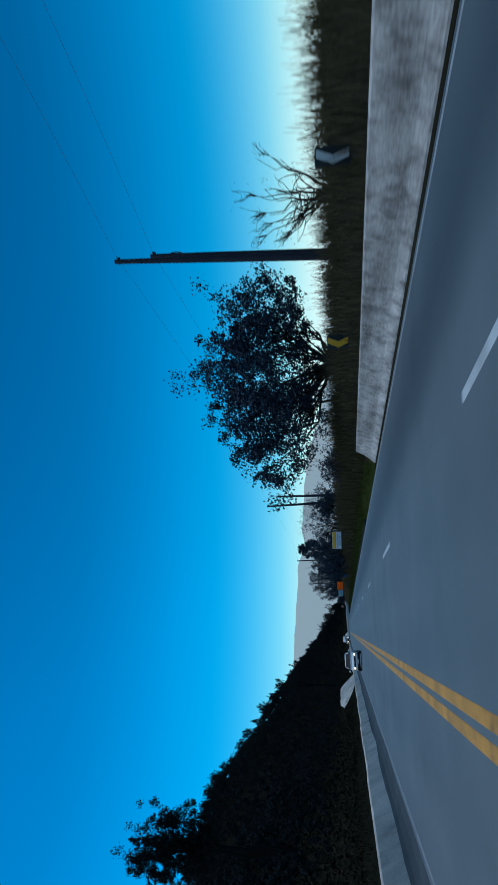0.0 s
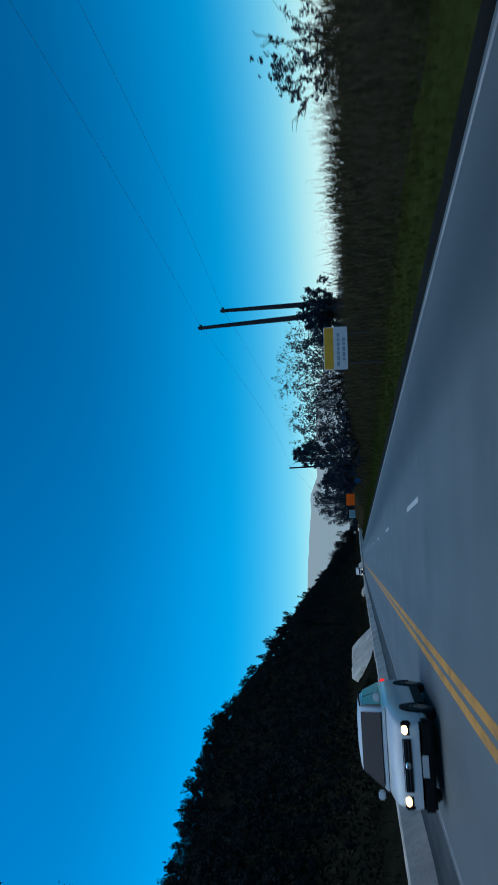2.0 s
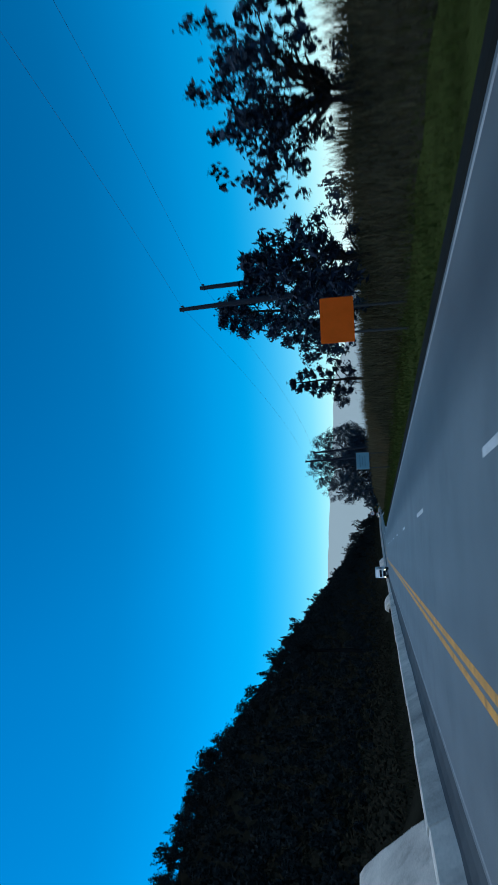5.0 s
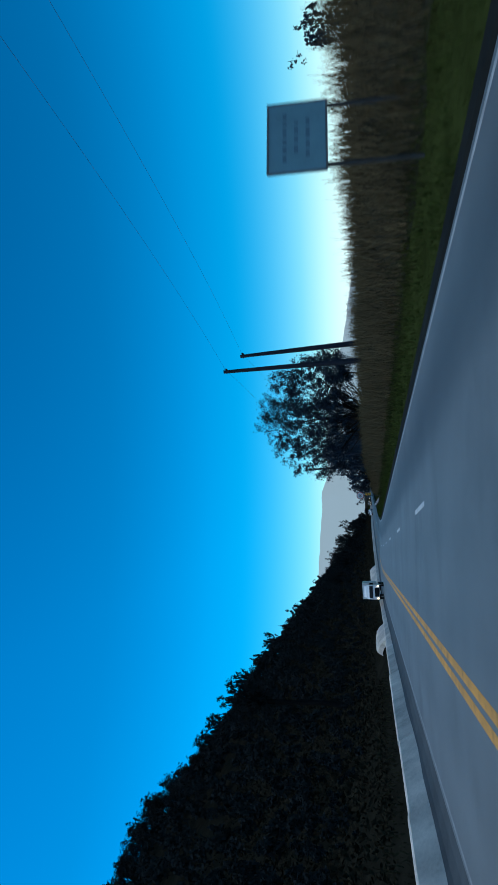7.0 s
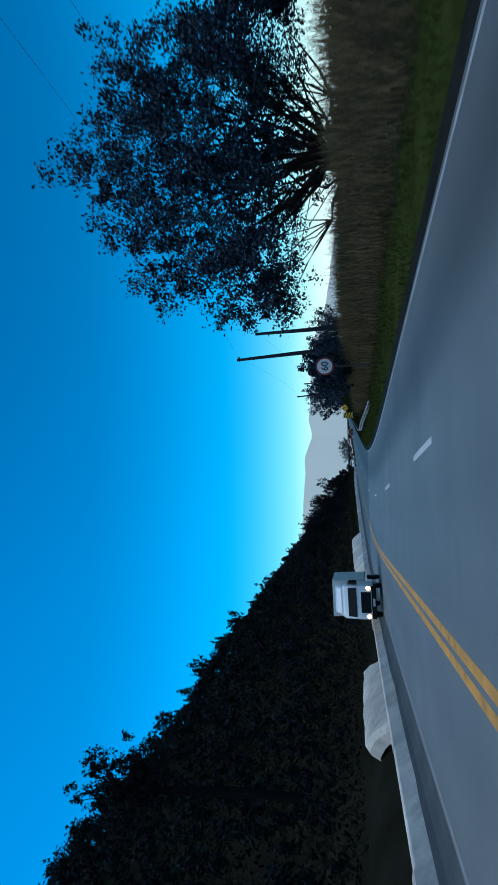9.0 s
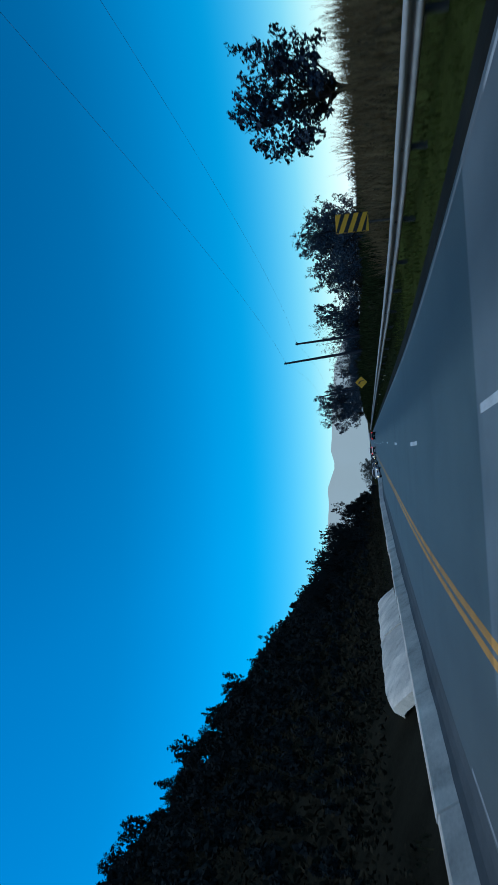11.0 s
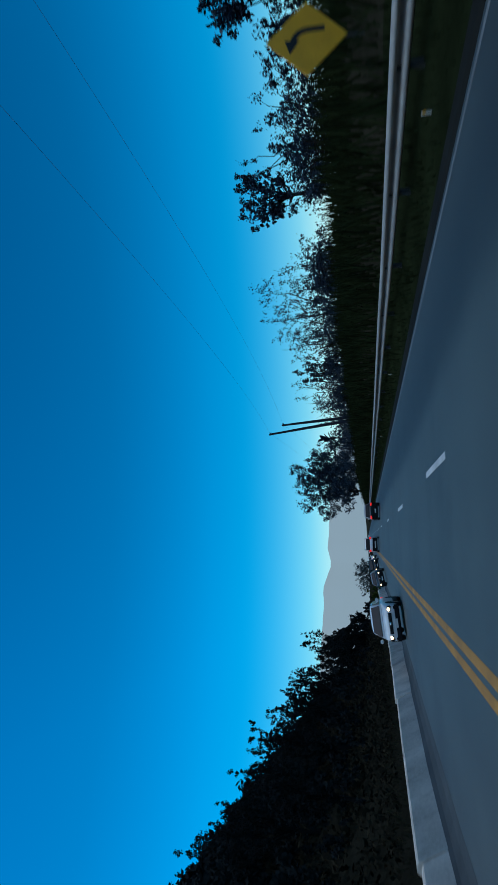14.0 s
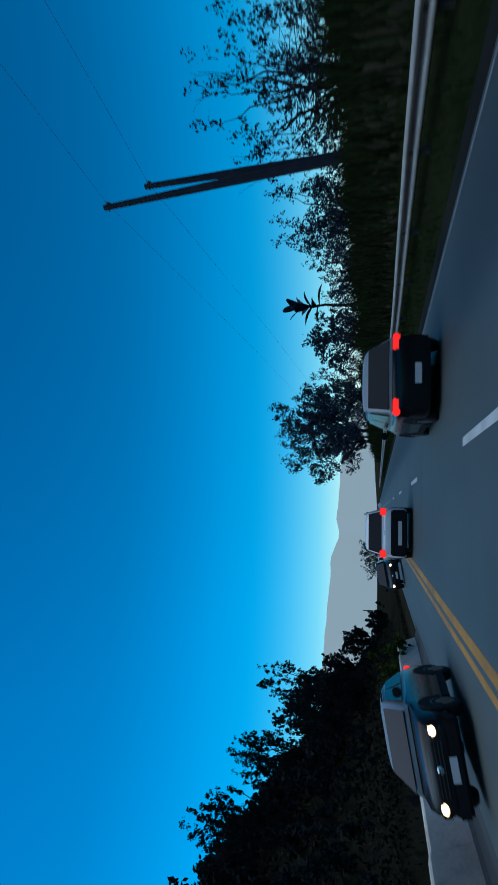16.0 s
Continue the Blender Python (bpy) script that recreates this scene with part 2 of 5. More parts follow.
# bark of the slope trees, the wood's shade put into its colour
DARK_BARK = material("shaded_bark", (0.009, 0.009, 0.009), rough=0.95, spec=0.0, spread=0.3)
SLOPE_WEEDS = leaf_material("slope_weeds", (0.024, 0.023, 0.012), 0.5)
GRASS = leaf_material("verge_grass", (0.038, 0.050, 0.012), 0.55)
# grass behind the guardrail, with the bank's deep shade mixed into its colour
SHADED_GRASS = leaf_material("shaded_weeds", (0.016, 0.022, 0.009), 0.5)
WEED_GRASS = leaf_material("dull_weeds", (0.058, 0.050, 0.028), 0.4)
MIXED_GRASS = leaf_material("olive_weeds", (0.046, 0.046, 0.016), 0.6)
DRY_GRASS = leaf_material("dry_grass", (0.110, 0.082, 0.044), 0.32)
WIRE = material("wire", (0.03, 0.05, 0.08), rough=0.6, spread=0)


# ---- mesh helpers ----
def mesh_object(name, verts, faces, mat, parent=None, label="", smooth=False):
    me = bpy.data.meshes.new(name)
    me.from_pydata([tuple(v) for v in verts], [], faces)
    me.update()
    if mat:
        me.materials.append(mat)
    if smooth:
        me.polygons.foreach_set("use_smooth", [True] * len(me.polygons))
    ob = new(name, me)
    if parent is not None:
        ob.parent = parent
    if label:
        tagged(ob, label)
    return ob


def quads_object(name, v, mat, parent=None):
    """One mesh of loose quads from an array of 4n corners."""
    me = bpy.data.meshes.new(name)
    n = len(v) // 4
    me.vertices.add(4 * n)
    me.vertices.foreach_set("co", np.asarray(v, dtype=np.float32).ravel())
    me.loops.add(4 * n)
    me.loops.foreach_set("vertex_index", np.arange(4 * n, dtype=np.int32))
    me.polygons.add(n)
    me.polygons.foreach_set("loop_start", np.arange(0, 4 * n, 4, dtype=np.int32))
    me.polygons.foreach_set("loop_total", np.full(n, 4, dtype=np.int32))
    me.update(calc_edges=True)
    me.materials.append(mat)
    ob = new(name, me)
    if parent is not None:
        ob.parent = parent
    return ob


def part(name, bm, mat, parent=None, label="", smooth=False):
    me = bpy.data.meshes.new(name)
    bmesh.ops.recalc_face_normals(bm, faces=bm.faces)
    bm.to_mesh(me)
    bm.free()
    me.materials.append(mat)
    if smooth:
        me.polygons.foreach_set("use_smooth", [True] * len(me.polygons))
    ob = new(name, me)
    if parent is not None:
        ob.parent = parent
    if label:
        tagged(ob, label)
    return ob


def box(bm, x0, x1, y0, y1, z0, z1, bevel=0.0):
    r = bmesh.ops.create_cube(bm, size=1.0, matrix=Matrix.LocRotScale(((x0 + x1) / 2, (y0 + y1) / 2, (z0 + z1) / 2), None, (x1 - x0, y1 - y0, z1 - z0)))
    if bevel:
        edges = {e for v in r["verts"] for e in v.link_edges}
        bmesh.ops.bevel(bm, geom=list(edges), offset=bevel, segments=2, affect="EDGES")
    return bm


def tube_data(points, radii, sides=6):
    """Corners and faces of a tapered tube along points."""
    verts, faces = [], []
    pts = [Vector(p) for p in points]
    for i, p in enumerate(pts):
        d = (pts[min(i + 1, len(pts) - 1)] - pts[max(i - 1, 0)]).normalized()
        a = d.orthogonal().normalized()
        b = d.cross(a)
        for k in range(sides):
            w = 2 * math.pi * k / sides
            verts.append(p + (a * math.cos(w) + b * math.sin(w)) * radii[i])
    for i in range(len(pts) - 1):
        for k in range(sides):
            k2 = (k + 1) % sides
            faces.append((i * sides + k, i * sides + k2, (i + 1) * sides + k2, (i + 1) * sides + k))
    faces.append(tuple(range(sides))[::-1])
    faces.append(tuple((len(pts) - 1) * sides + k for k in range(sides)))
    return verts, faces


def joined(list_of):
    verts, faces = [], []
    for v, f in list_of:
        o = len(verts)
        verts += v
        faces += [tuple(i + o for i in g) for g in f]
    return verts, faces


def thing(name, m, label, category, group="", kind=""):
    e = new(name)
    e.empty_display_size = 0.2
    e.matrix_world = m
    return tagged(e, label, category, group, kind)


def interp(x, pairs):
    return float(np.interp(x, [p[0] for p in pairs], [p[1] for p in pairs]))


# ---- ground ----
RIDGE = [(-400, 78), (290, 79), (340, 83), (390, 87), (425, 86), (450, 75), (485, 63), (512, 51), (530, 41), (545, 38), (600, 38), (680, 37), (740, 27), (800, 12), (860, 0), (1200, 0)]
# how far behind the foot of the slope the ridge runs
REACH = [(-400, 112), (320, 110), (440, 100), (540, 52), (1200, 52)]
TREE_H = 8.0


def wobble(s, x, size, seed=0.0):
    return noise.noise(Vector((s / size, x / size, seed)))


def ridge_ground(s):
    return max(interp(s, RIDGE) - TREE_H, 0.0)


def hill_foot(s):
    """Where the cut slope starts; past its spur it draws back from the road."""
    return -9.6 - interp(s, [(520, 0), (534, 3), (546, 9), (850, 56), (1200, 90)])


def ground_z(s, x):
    """Height of the ground above the road at a point beside it."""
    if x < -6.4 and x >= hill_foot(s):
        return -0.12
    if x < -6.4:
        d = hill_foot(s) - x
        h = ridge_ground(s)
        reach = interp(s, REACH)
        if d < 6.1:
            z = -0.1 + 0.43 * d
        elif d < reach:
            u = (d - 6.1) / (reach - 6.1)
            z = 2.52 + (h - 2.52) * (u ** 1.15)
        else:
            z = h * max(0.0, 1 - (d - reach) / 260) ** 1.3
        fade = min(d / 8, 1.0)
        if h < 3:
            z = min(z, h + 0.24)
        return z + fade * (0.5 * wobble(s, x, 6) + 1.4 * min(d / 30, 1) * wobble(s, x, 25, 3))
    if x < 7.2:
        return -0.18
    if s < 47 and x < 11.4:
        k = min(max((47 - s) / 5.0, 0.0), 1.0)
        ditch = interp(x, [(7.25, -0.16), (7.9, -0.45), (8.6, -0.62), (11.06, -0.66), (11.4, 0.58)])
        if k >= 1:
            return ditch
    else:
        k, ditch = 0.0, 0.0
    flat = [(7.4, -0.02), (7.9, -0.02), (9.0, -0.05), (10.4, -0.04), (11.5, 0.05), (12.4, 0.28), (13.4, 0.72), (15.2, 1.32), (17.5, 1.58), (22, 1.6), (45, 1.2), (90, 0.0), (200, -3), (5000, -10)]
    steep = [(7.4, -0.02), (7.9, 0.03), (9.0, 0.10), (10.3, 0.44), (11.4, 0.88), (13.0, 1.55), (15.5, 1.93), (22, 2.05), (45, 1.5), (90, 0.0), (200, -3), (5000, -10)]
    k2 = min(max((s - 305) / 45, 0), 1)
    z = interp(x, flat) * (1 - k2) + interp(x, steep) * k2 * interp(s, [(305, 0.4), (345, 0.42), (372, 0.62), (395, 0.84), (420, 1.0), (600, 1.05)])
    fade = min(max((x - 8.5) / 4, 0), 1)
    z += fade * (0.16 * wobble(s, x, 2.3) + 0.22 * wobble(s, x, 9, 2))
    return z * (1 - k) + ditch * k


def ground():
    xs = [-4500, -2000, -900, -500, -380, -300, -240, -200, -170, -150, -135, -126, -120, -116, -112, -106, -98, -90, -82, -75, -66, -60, -54, -48, -42, -36, -31, -26, -22, -18.5, -16.5, -15, -13.8, -12.6, -11.4, -10.4, -9.6, -9.2, -8, -7, -6.4, -6.2, -4.2, 0, 7.15, 7.25, 7.9, 8.4, 9, 9.6, 10.3, 11, 11.8, 12.7, 13.7, 14.8, 16, 18, 20, 23, 27, 32, 38, 48, 60, 80, 110, 140, 200, 400, 900, 2000, 4500]
    ss = [-390, -200, -120, -60] + list(range(-40, 640, 2)) + list(range(640, 1100, 6)) + [1150, 1250, 1400, 1700, 2200, 3000, 4000, 5400]
    verts, faces = [], []
    w = len(xs)
    for s in ss:
        for x in xs:
            verts.append(at(s, x, ground_z(s, x)))
    for i in range(len(ss) - 1):
        for j in range(w - 1):
            faces.append((i * w + j, i * w + j + 1, (i + 1) * w + j + 1, (i + 1) * w + j))
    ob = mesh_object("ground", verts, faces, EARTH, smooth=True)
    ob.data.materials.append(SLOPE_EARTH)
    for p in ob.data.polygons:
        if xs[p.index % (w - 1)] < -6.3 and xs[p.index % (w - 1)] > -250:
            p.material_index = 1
    return tagged(ob, "rough earth banks beside the road, overgrown with weeds", "ground", kind="structure")


GROUND = ground()


def strip(name, profile, s0, s1, step, mat, parent=None, label="", wander=0.0):
    """A solid swept along the road; profile: its closed outline of (x, z)."""
    n = max(2, int(round((s1 - s0) / step)) + 1)
    verts, faces = [], []
    w = len(profile)
    for i in range(n):
        s = s0 + (s1 - s0) * i / (n - 1)
        for x, z in profile:
            verts.append(at(s, x + wander * wobble(s, 0, 7, 5), z))
    for i in range(n - 1):
        for j in range(w):
            k = (j + 1) % w
            faces.append((i * w + j, (i + 1) * w + j, (i + 1) * w + k, i * w + k))
    faces.append(tuple(range(w)))
    faces.append(tuple((n - 1) * w + j for j in range(w))[::-1])
    return mesh_object(name, verts, faces, mat, parent, label)


def road(ss, mat, label):
    xs = [-4.25, -3.5, 0, 3.5, 6.8, 7.10]
    verts, faces = [], []
    w = len(xs)
    for s in ss:
        for x in xs:
            verts.append(at(s, x, 0.0))
    n = len(ss)
    for i in range(n - 1):
        for j in range(w - 1):
            faces.append((i * w + j, i * w + j + 1, (i + 1) * w + j + 1, (i + 1) * w + j))
    ob = mesh_object("road", verts, faces, mat)
    layer = ob.data.uv_layers.new(name="lane")
    for loop in ob.data.loops:
        i, j = divmod(loop.vertex_index, w)
        layer.data[loop.index].uv = (xs[j], ss[i])
    sol = ob.modifiers.new("thickness", "SOLIDIFY")
    sol.thickness, sol.offset = 0.12, -1
    return tagged(ob, label, "road", kind="structure")


ROAD = road(list(range(-200, 309, 4)), ASPHALT, "worn grey asphalt road with darker wheel tracks")
road(list(range(308, 700, 4)) + list(range(700, 1500, 20)), DARK_ASPHALT, "darker asphalt road past the bend")
LINE_Z = 0.005


def line_profile(x, w):
    return [(x - w / 2, 0.0006), (x - w / 2 + 0.02, LINE_Z), (x + w / 2 - 0.02, LINE_Z), (x + w / 2, 0.0006)]


for _x in (-0.135, 0.135):
    strip("yellow_line", line_profile(_x, 0.17), -100, 308, 4, YELLOW_PAINT, ROAD, "solid yellow centre line")
    strip("yellow_line", line_profile(_x, 0.17), 308, 1300, 4, WORN_YELLOW, ROAD, "worn yellow centre line")
strip("edge_line", line_profile(6.94, 0.10), -100, 306, 4, EDGE_PAINT, ROAD, "solid white edge line")
FADED_PAINT = material("road_faded_white", (0.105, 0.110, 0.110), rough=0.7, spread=0.45, scale=1.5, fine=25)
strip("edge_line", line_profile(6.96, 0.10), 306, 1300, 4, FADED_PAINT, ROAD, "worn pale edge line")
strip("edge_line", line_profile(-3.30, 0.12), -100, 312, 4, WORN_PAINT, ROAD, "faded white edge line")
DASHES = [-10, 6.3, 22.6, 39.3, 55, 72.5, 89, 106.2, 122.8, 139.3, 155.8, 172.6, 189.4, 206.5, 222.5, 239.6, 255.3, 270.3, 287, 304, 321, 337.5, 356.5, 376.3, 394.0, 408.2, 424.5, 445.6, 461, 475, 491, 507, 523, 539, 555, 571, 587, 603]
for s in DASHES:
    strip("lane_dash", line_profile(interp(s, [(376, 3.36), (410, 2.97)]), 0.14), s, s + 3.7, 1.9, WHITE_PAINT, ROAD)

# dark band beside the asphalt that climbs the foot of the gutter wall
GUTTER_DARK = material("dark_gutter_band", (0.050, 0.055, 0.057), rough=0.8, spread=0.4, scale=0.6, fine=12, bump=0.3, spec=0.2)
tagged(strip("gutter_band", [(-4.45, 0.001), (-4.42, 0.225), (-4.22, 0.11), (-3.90, 0.03), (-3.48, 0.002)], -60, 474, 3, GUTTER_DARK, None, "", 0.12), "dark band along the gutter, rising onto the foot of its wall", "silt", kind="structure")
# concrete gutter and sloped lining on the uphill side
GUTTER = tagged(new("gutter"), "pale stained concrete gutter lining along the road", "gutter", kind="structure")
for i in range(72):
    s = -30 + i * 7.0
    up = interp(s, [(0, 0.26), (60, 0.19), (220, 0.22), (252, 0.06), (275, 0.06), (300, 0.15), (350, 0.22), (390, 0.21), (440, 0.52), (500, 0.55)]) + 0.02 * math.sin(i * 2.7)
    strip("gutter_slab", [(-4.25, -0.12), (-4.25, 0.015), (-4.30, 0.05), (-4.66, 0.50 + up), (-4.73, 0.53 + up), (-4.86, 0.535 + up), (-5.2, 0.30), (-6.45, 0.0), (-6.45, -0.2)], s + 0.02, s + 6.98, 3.5, CONCRETE, GUTTER)
# dark soil strip along the right edge
tagged(strip("verge_strip", [(7.10, -0.15), (7.10, 0.004), (7.22, 0.03), (7.55, 0.03), (7.60, -0.15)], 44, 900, 3, DIRT), "dark soil strip along the asphalt edge", "verge", kind="structure")


VERGE = material("grassy_soil", (0.028, 0.035, 0.010), rough=0.95, spec=0.0, spread=0.5, scale=0.5, fine=7, bump=0.5)
# turf past the bend, its colour lowered for the deep shade there
SHADED_VERGE = material("shaded_weedy_soil", (0.012, 0.016, 0.007), rough=0.95, spec=0.0, spread=0.5, scale=0.5, fine=7, bump=0.5)


def verge_sheet(ss, mat, label):
    """The mown strip of verge, a thin turf over the bank's foot."""
    xs = [7.45, 7.9, 8.3, 8.8, 9.3, 9.8, 10.3, 10.8, 11.3]
    verts, faces = [], []
    w = len(xs)
    for s in ss:
        for j, x in enumerate(xs):
            q = x + (0.9 * wobble(s, 3, 3.0, 8) + 0.5 * wobble(s, 9, 1.3, 2) if j == w - 1 else 0)
            verts.append(at(s, q, ground_z(s, q) + (0.035 if j < w - 1 else -0.03)))
    for i in range(len(ss) - 1):
        for j in range(w - 1):
            faces.append((i * w + j, i * w + j + 1, (i + 1) * w + j + 1, (i + 1) * w + j))
    ob = mesh_object("verge_turf", verts, faces, mat, smooth=True)
    return tagged(ob, label, "verge", kind="structure")


verge_sheet(list(range(42, 325, 2)), VERGE, "green turf strip beside the asphalt")
verge_sheet(list(range(324, 600, 2)), SHADED_VERGE, "weedy turf under the guardrail, darkened for shade")


# ---- far mountains ----
def mountains():
    m = bpy.data.materials.new("hazy_mountain")
    m.use_nodes = True
    t = m.node_tree
    b = t.nodes["Principled BSDF"]
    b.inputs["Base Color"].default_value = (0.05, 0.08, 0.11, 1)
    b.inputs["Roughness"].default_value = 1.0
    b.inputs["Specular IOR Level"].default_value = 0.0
    # distance haze is put in as an even glow of the surface itself
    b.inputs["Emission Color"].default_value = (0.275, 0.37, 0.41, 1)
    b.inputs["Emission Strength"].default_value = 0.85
    skyline = [(-40, 3.0), (-20, 3.4), (-8, 4.0), (-3, 4.6), (-0.5, 4.5), (2, 4.35), (3.6, 4.15), (5.4, 4.2), (7.2, 3.5), (8.6, 3.75), (10.5, 3.6), (13, 3.4), (15.5, 3.1), (18, 2.1), (22, 1.4), (27, 0.7), (32, 0.4), (36, 0.3), (45, 0.3), (70, 0.3)]
    D = 4200.0
    ob_verts, faces = [], []
    azs = np.arange(-40, 70.1, 0.5)
    for a in azs:
        e = interp(a, skyline) + 0.10 * wobble(a, 0, 1.3, 7)
        r = math.radians(a)
        for h, d in ((-60, D - 500), (D * math.tan(math.radians(e)) * 0.55, D - 200), (D * math.tan(math.radians(e)), D), (-60, D + 600)):
            ob_verts.append((math.sin(r) * d, 150 + math.cos(r) * d, h))
    n = len(azs)
    for i in range(n - 1):
        for j in range(3):
            faces.append((i * 4 + j, (i + 1) * 4 + j, (i + 1) * 4 + j + 1, i * 4 + j + 1))
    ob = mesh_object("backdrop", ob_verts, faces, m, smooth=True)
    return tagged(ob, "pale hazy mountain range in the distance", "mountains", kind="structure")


mountains()


# ---- plants ----
def leaf_quads(centres, sizes, rng, long=1.6):
    """Random small leaf quads round centres."""
    n = len(centres)
    a = rng.normal(size=(n, 3))
    a /= np.linalg.norm(a, axis=1)[:, None] + 1e-9
    b = np.cross(a, rng.normal(size=(n, 3)))
    b /= np.linalg.norm(b, axis=1)[:, None] + 1e-9
    a = a * (sizes * long)[:, None]
    b = b * sizes[:, None]
    v = np.empty((n, 4, 3))
    v[:, 0] = centres - a
    v[:, 1] = centres + b * 0.9 - a * 0.1
    v[:, 2] = centres + a
    v[:, 3] = centres - b * 0.9 - a * 0.1
    return v.reshape(-1, 3)


def limb(p0, p1, r0, r1, rng, bend=0.12, sides=5, n=4):
    p0, p1 = Vector(p0), Vector(p1)
    d = (p1 - p0).length
    pts, rad = [], []
    for i in range(n + 1):
        u = i / n
        j = Vector(rng.normal(size=3)) * d * bend * math.sin(math.pi * u) * 0.6
        pts.append(p0.lerp(p1, u) + j + Vector((0, 0, d * 0.06 * math.sin(math.pi * u))))
        rad.append(r0 + (r1 - r0) * u)
    return tube_data(pts, rad, sides)


def broad_tree(s, x, height, width, base=0.3, clusters=70, leaves=60, leaf=0.16, seed=1, label="", trunks=1, lean=(0, 0), group="roadside trees", zbase=None, mat=None, sigma=0.056, name="tree", category="tree", fan=0.0, bare_twigs=0):
    """A branching tree: base is the share of its height that is bare trunk."""
    rng = np.random.default_rng(seed)
    gz = ground_z(s, x) if zbase is None else zbase
    ob = thing(name, beside(s, x, gz - 0.1), label or "dark leafy tree on the roadside bank", category, group)
    wood = []
    cen = np.array([lean[0], lean[1], height * (base + (1 - base) / 2)])
    half = np.array([width / 2, width / 2, height * (1 - base) / 2])
    pts = []
    while len(pts) < clusters:
        p = rng.uniform(-1, 1, size=3)
        r = np.linalg.norm(p)
        if 0.35 < r < 1 and rng.random() < 0.25 + r:
            lump = 0.75 + 0.5 * noise.noise(Vector(p * 1.7) + Vector((seed * 3.1, 0, 0)))
            pts.append(cen + p * half * lump)
    pts = np.array(pts)
    if fan:
        pts = []
        while len(pts) < clusters:
            th, ph = math.radians(fan) * rng.random() ** 0.6, rng.random() * 2 * math.pi
            d = np.array([math.sin(th) * math.cos(ph), math.sin(th) * math.sin(ph), math.cos(th)])
            reach = (((d[0] ** 2 + d[1] ** 2) ** 0.5 / (width / 2)) ** 3 + (d[2] / height) ** 3) ** (-1 / 3)
            reach *= 0.96 + 0.18 * noise.noise(Vector(d * 2.3) + Vector((seed * 3.1, 0, 0)))
            pts.append(d * reach * (0.52 + 0.48 * rng.random() ** 0.45) + np.array([lean[0], lean[1], 0]) * 0.5)
        pts = np.array(pts)
        cen = np.array([0, 0, height * 0.42])
        half = np.array([width * 0.36, width * 0.36, height * 0.34])
        r0 = 0.010 * height + 0.04
        wood.append(limb((0, 0, -0.2), (0, 0, 0.35), 0.42, 0.25, rng, 0.0, 8, 2))
        for k in range(9 * trunks):
            c = pts[k % len(pts)]
            mid = c * 0.42 + rng.normal(size=3) * 0.03 * width
            foot = rng.normal(size=3) * [0.12, 0.12, 0]
            wood.append(limb(foot, mid, r0, r0 * 0.5, rng, 0.05, 6, 4))
            wood.append(limb(mid, c, r0 * 0.5, 0.012, rng, 0.08, 5, 4))
            near = pts[np.argsort(np.linalg.norm(pts - mid, axis=1))[:9]]
            for c2 in near[::2]:
                wood.append(limb(mid, c2, r0 * 0.3, 0.01, rng, 0.1, 4, 3))
    for _ in range(bare_twigs):
        c = pts[rng.integers(min(len(pts), (9 if fan else 16) * trunks))]
        d = c - cen * [1, 1, 0.3]
        d = d / (np.linalg.norm(d) + 1e-6) + rng.normal(size=3) * 0.25 + [0, 0, 0.25]
        tip = c + d * width * rng.uniform(0.06, 0.17)
        wood.append(limb(c, tip, 0.022, 0.008, rng, 0.12, 3, 3))
        wood.append(limb(c * 0.4 + tip * 0.6, tip + rng.normal(size=3) * width * 0.05, 0.014, 0.006, rng, 0.12, 3, 2))
    for k in range(0 if fan else trunks):
        off = np.array([0.25 * k * (-1) ** k, 0.2 * k, 0])
        fork = cen * [0.5, 0.5, 0] + off + np.array([rng.normal() * 0.2, rng.normal() * 0.2, height * (base + 0.12)])
        r0 = 0.018 * height + 0.05
        wood.append(limb(off, fork, r0, r0 * 0.7, rng, 0.05, 7))
        for c in pts[k::trunks][: 16]:
            mid = fork * 0.45 + c * 0.55 + rng.normal(size=3) * 0.04 * width
            wood.append(limb(fork, mid, r0 * 0.5, r0 * 0.22, rng, 0.08, 5, 3))
            wood.append(limb(mid, c, r0 * 0.22, 0.012, rng, 0.1, 4, 3))
            for _ in range(2):
                c2 = pts[rng.integers(len(pts))]
                if np.linalg.norm(c2 - mid) < width * 0.35:
                    wood.append(limb(mid, c2, r0 * 0.12, 0.01, rng, 0.1, 3, 2))
    v, f = joined(wood)
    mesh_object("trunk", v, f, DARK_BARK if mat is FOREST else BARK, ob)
    core = cen + rng.normal(size=(max(6, clusters // 6), 3)) * half * 0.40
    pts = np.concatenate([pts, core])
    leaves = int(leaves * 1.8)
    spread = sigma * width * (0.55 + 0.8 * rng.random(len(pts)))
    out = pts - cen * [1, 1, 0.45]
    out /= np.linalg.norm(out, axis=1)[:, None] + 1e-6
    out = out * 0.8 + [0, 0, 0.6]
    tufts = 6
    twigs = np.repeat(pts, tufts, axis=0)
    along = rng.uniform(-1.0, 1.9, len(twigs))
    taper = 1.0 - 0.28 * np.clip(along, 0, 2)
    twigs = twigs + rng.normal(size=twigs.shape) * (np.repeat(spread, tufts) * 0.56 * taper)[:, None] + np.repeat(out, tufts, axis=0) * (along * np.repeat(spread, tufts))[:, None]
    own = np.repeat(np.arange(len(pts)) * tufts, leaves) + rng.integers(tufts, size=len(pts) * leaves)
    cc = twigs[own] + rng.normal(size=(len(own), 3)) * (spread[own // tufts] * 0.30)[:, None]
    leaf = leaf * 0.56
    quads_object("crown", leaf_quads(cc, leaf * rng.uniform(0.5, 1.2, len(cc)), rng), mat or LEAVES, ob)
    return ob


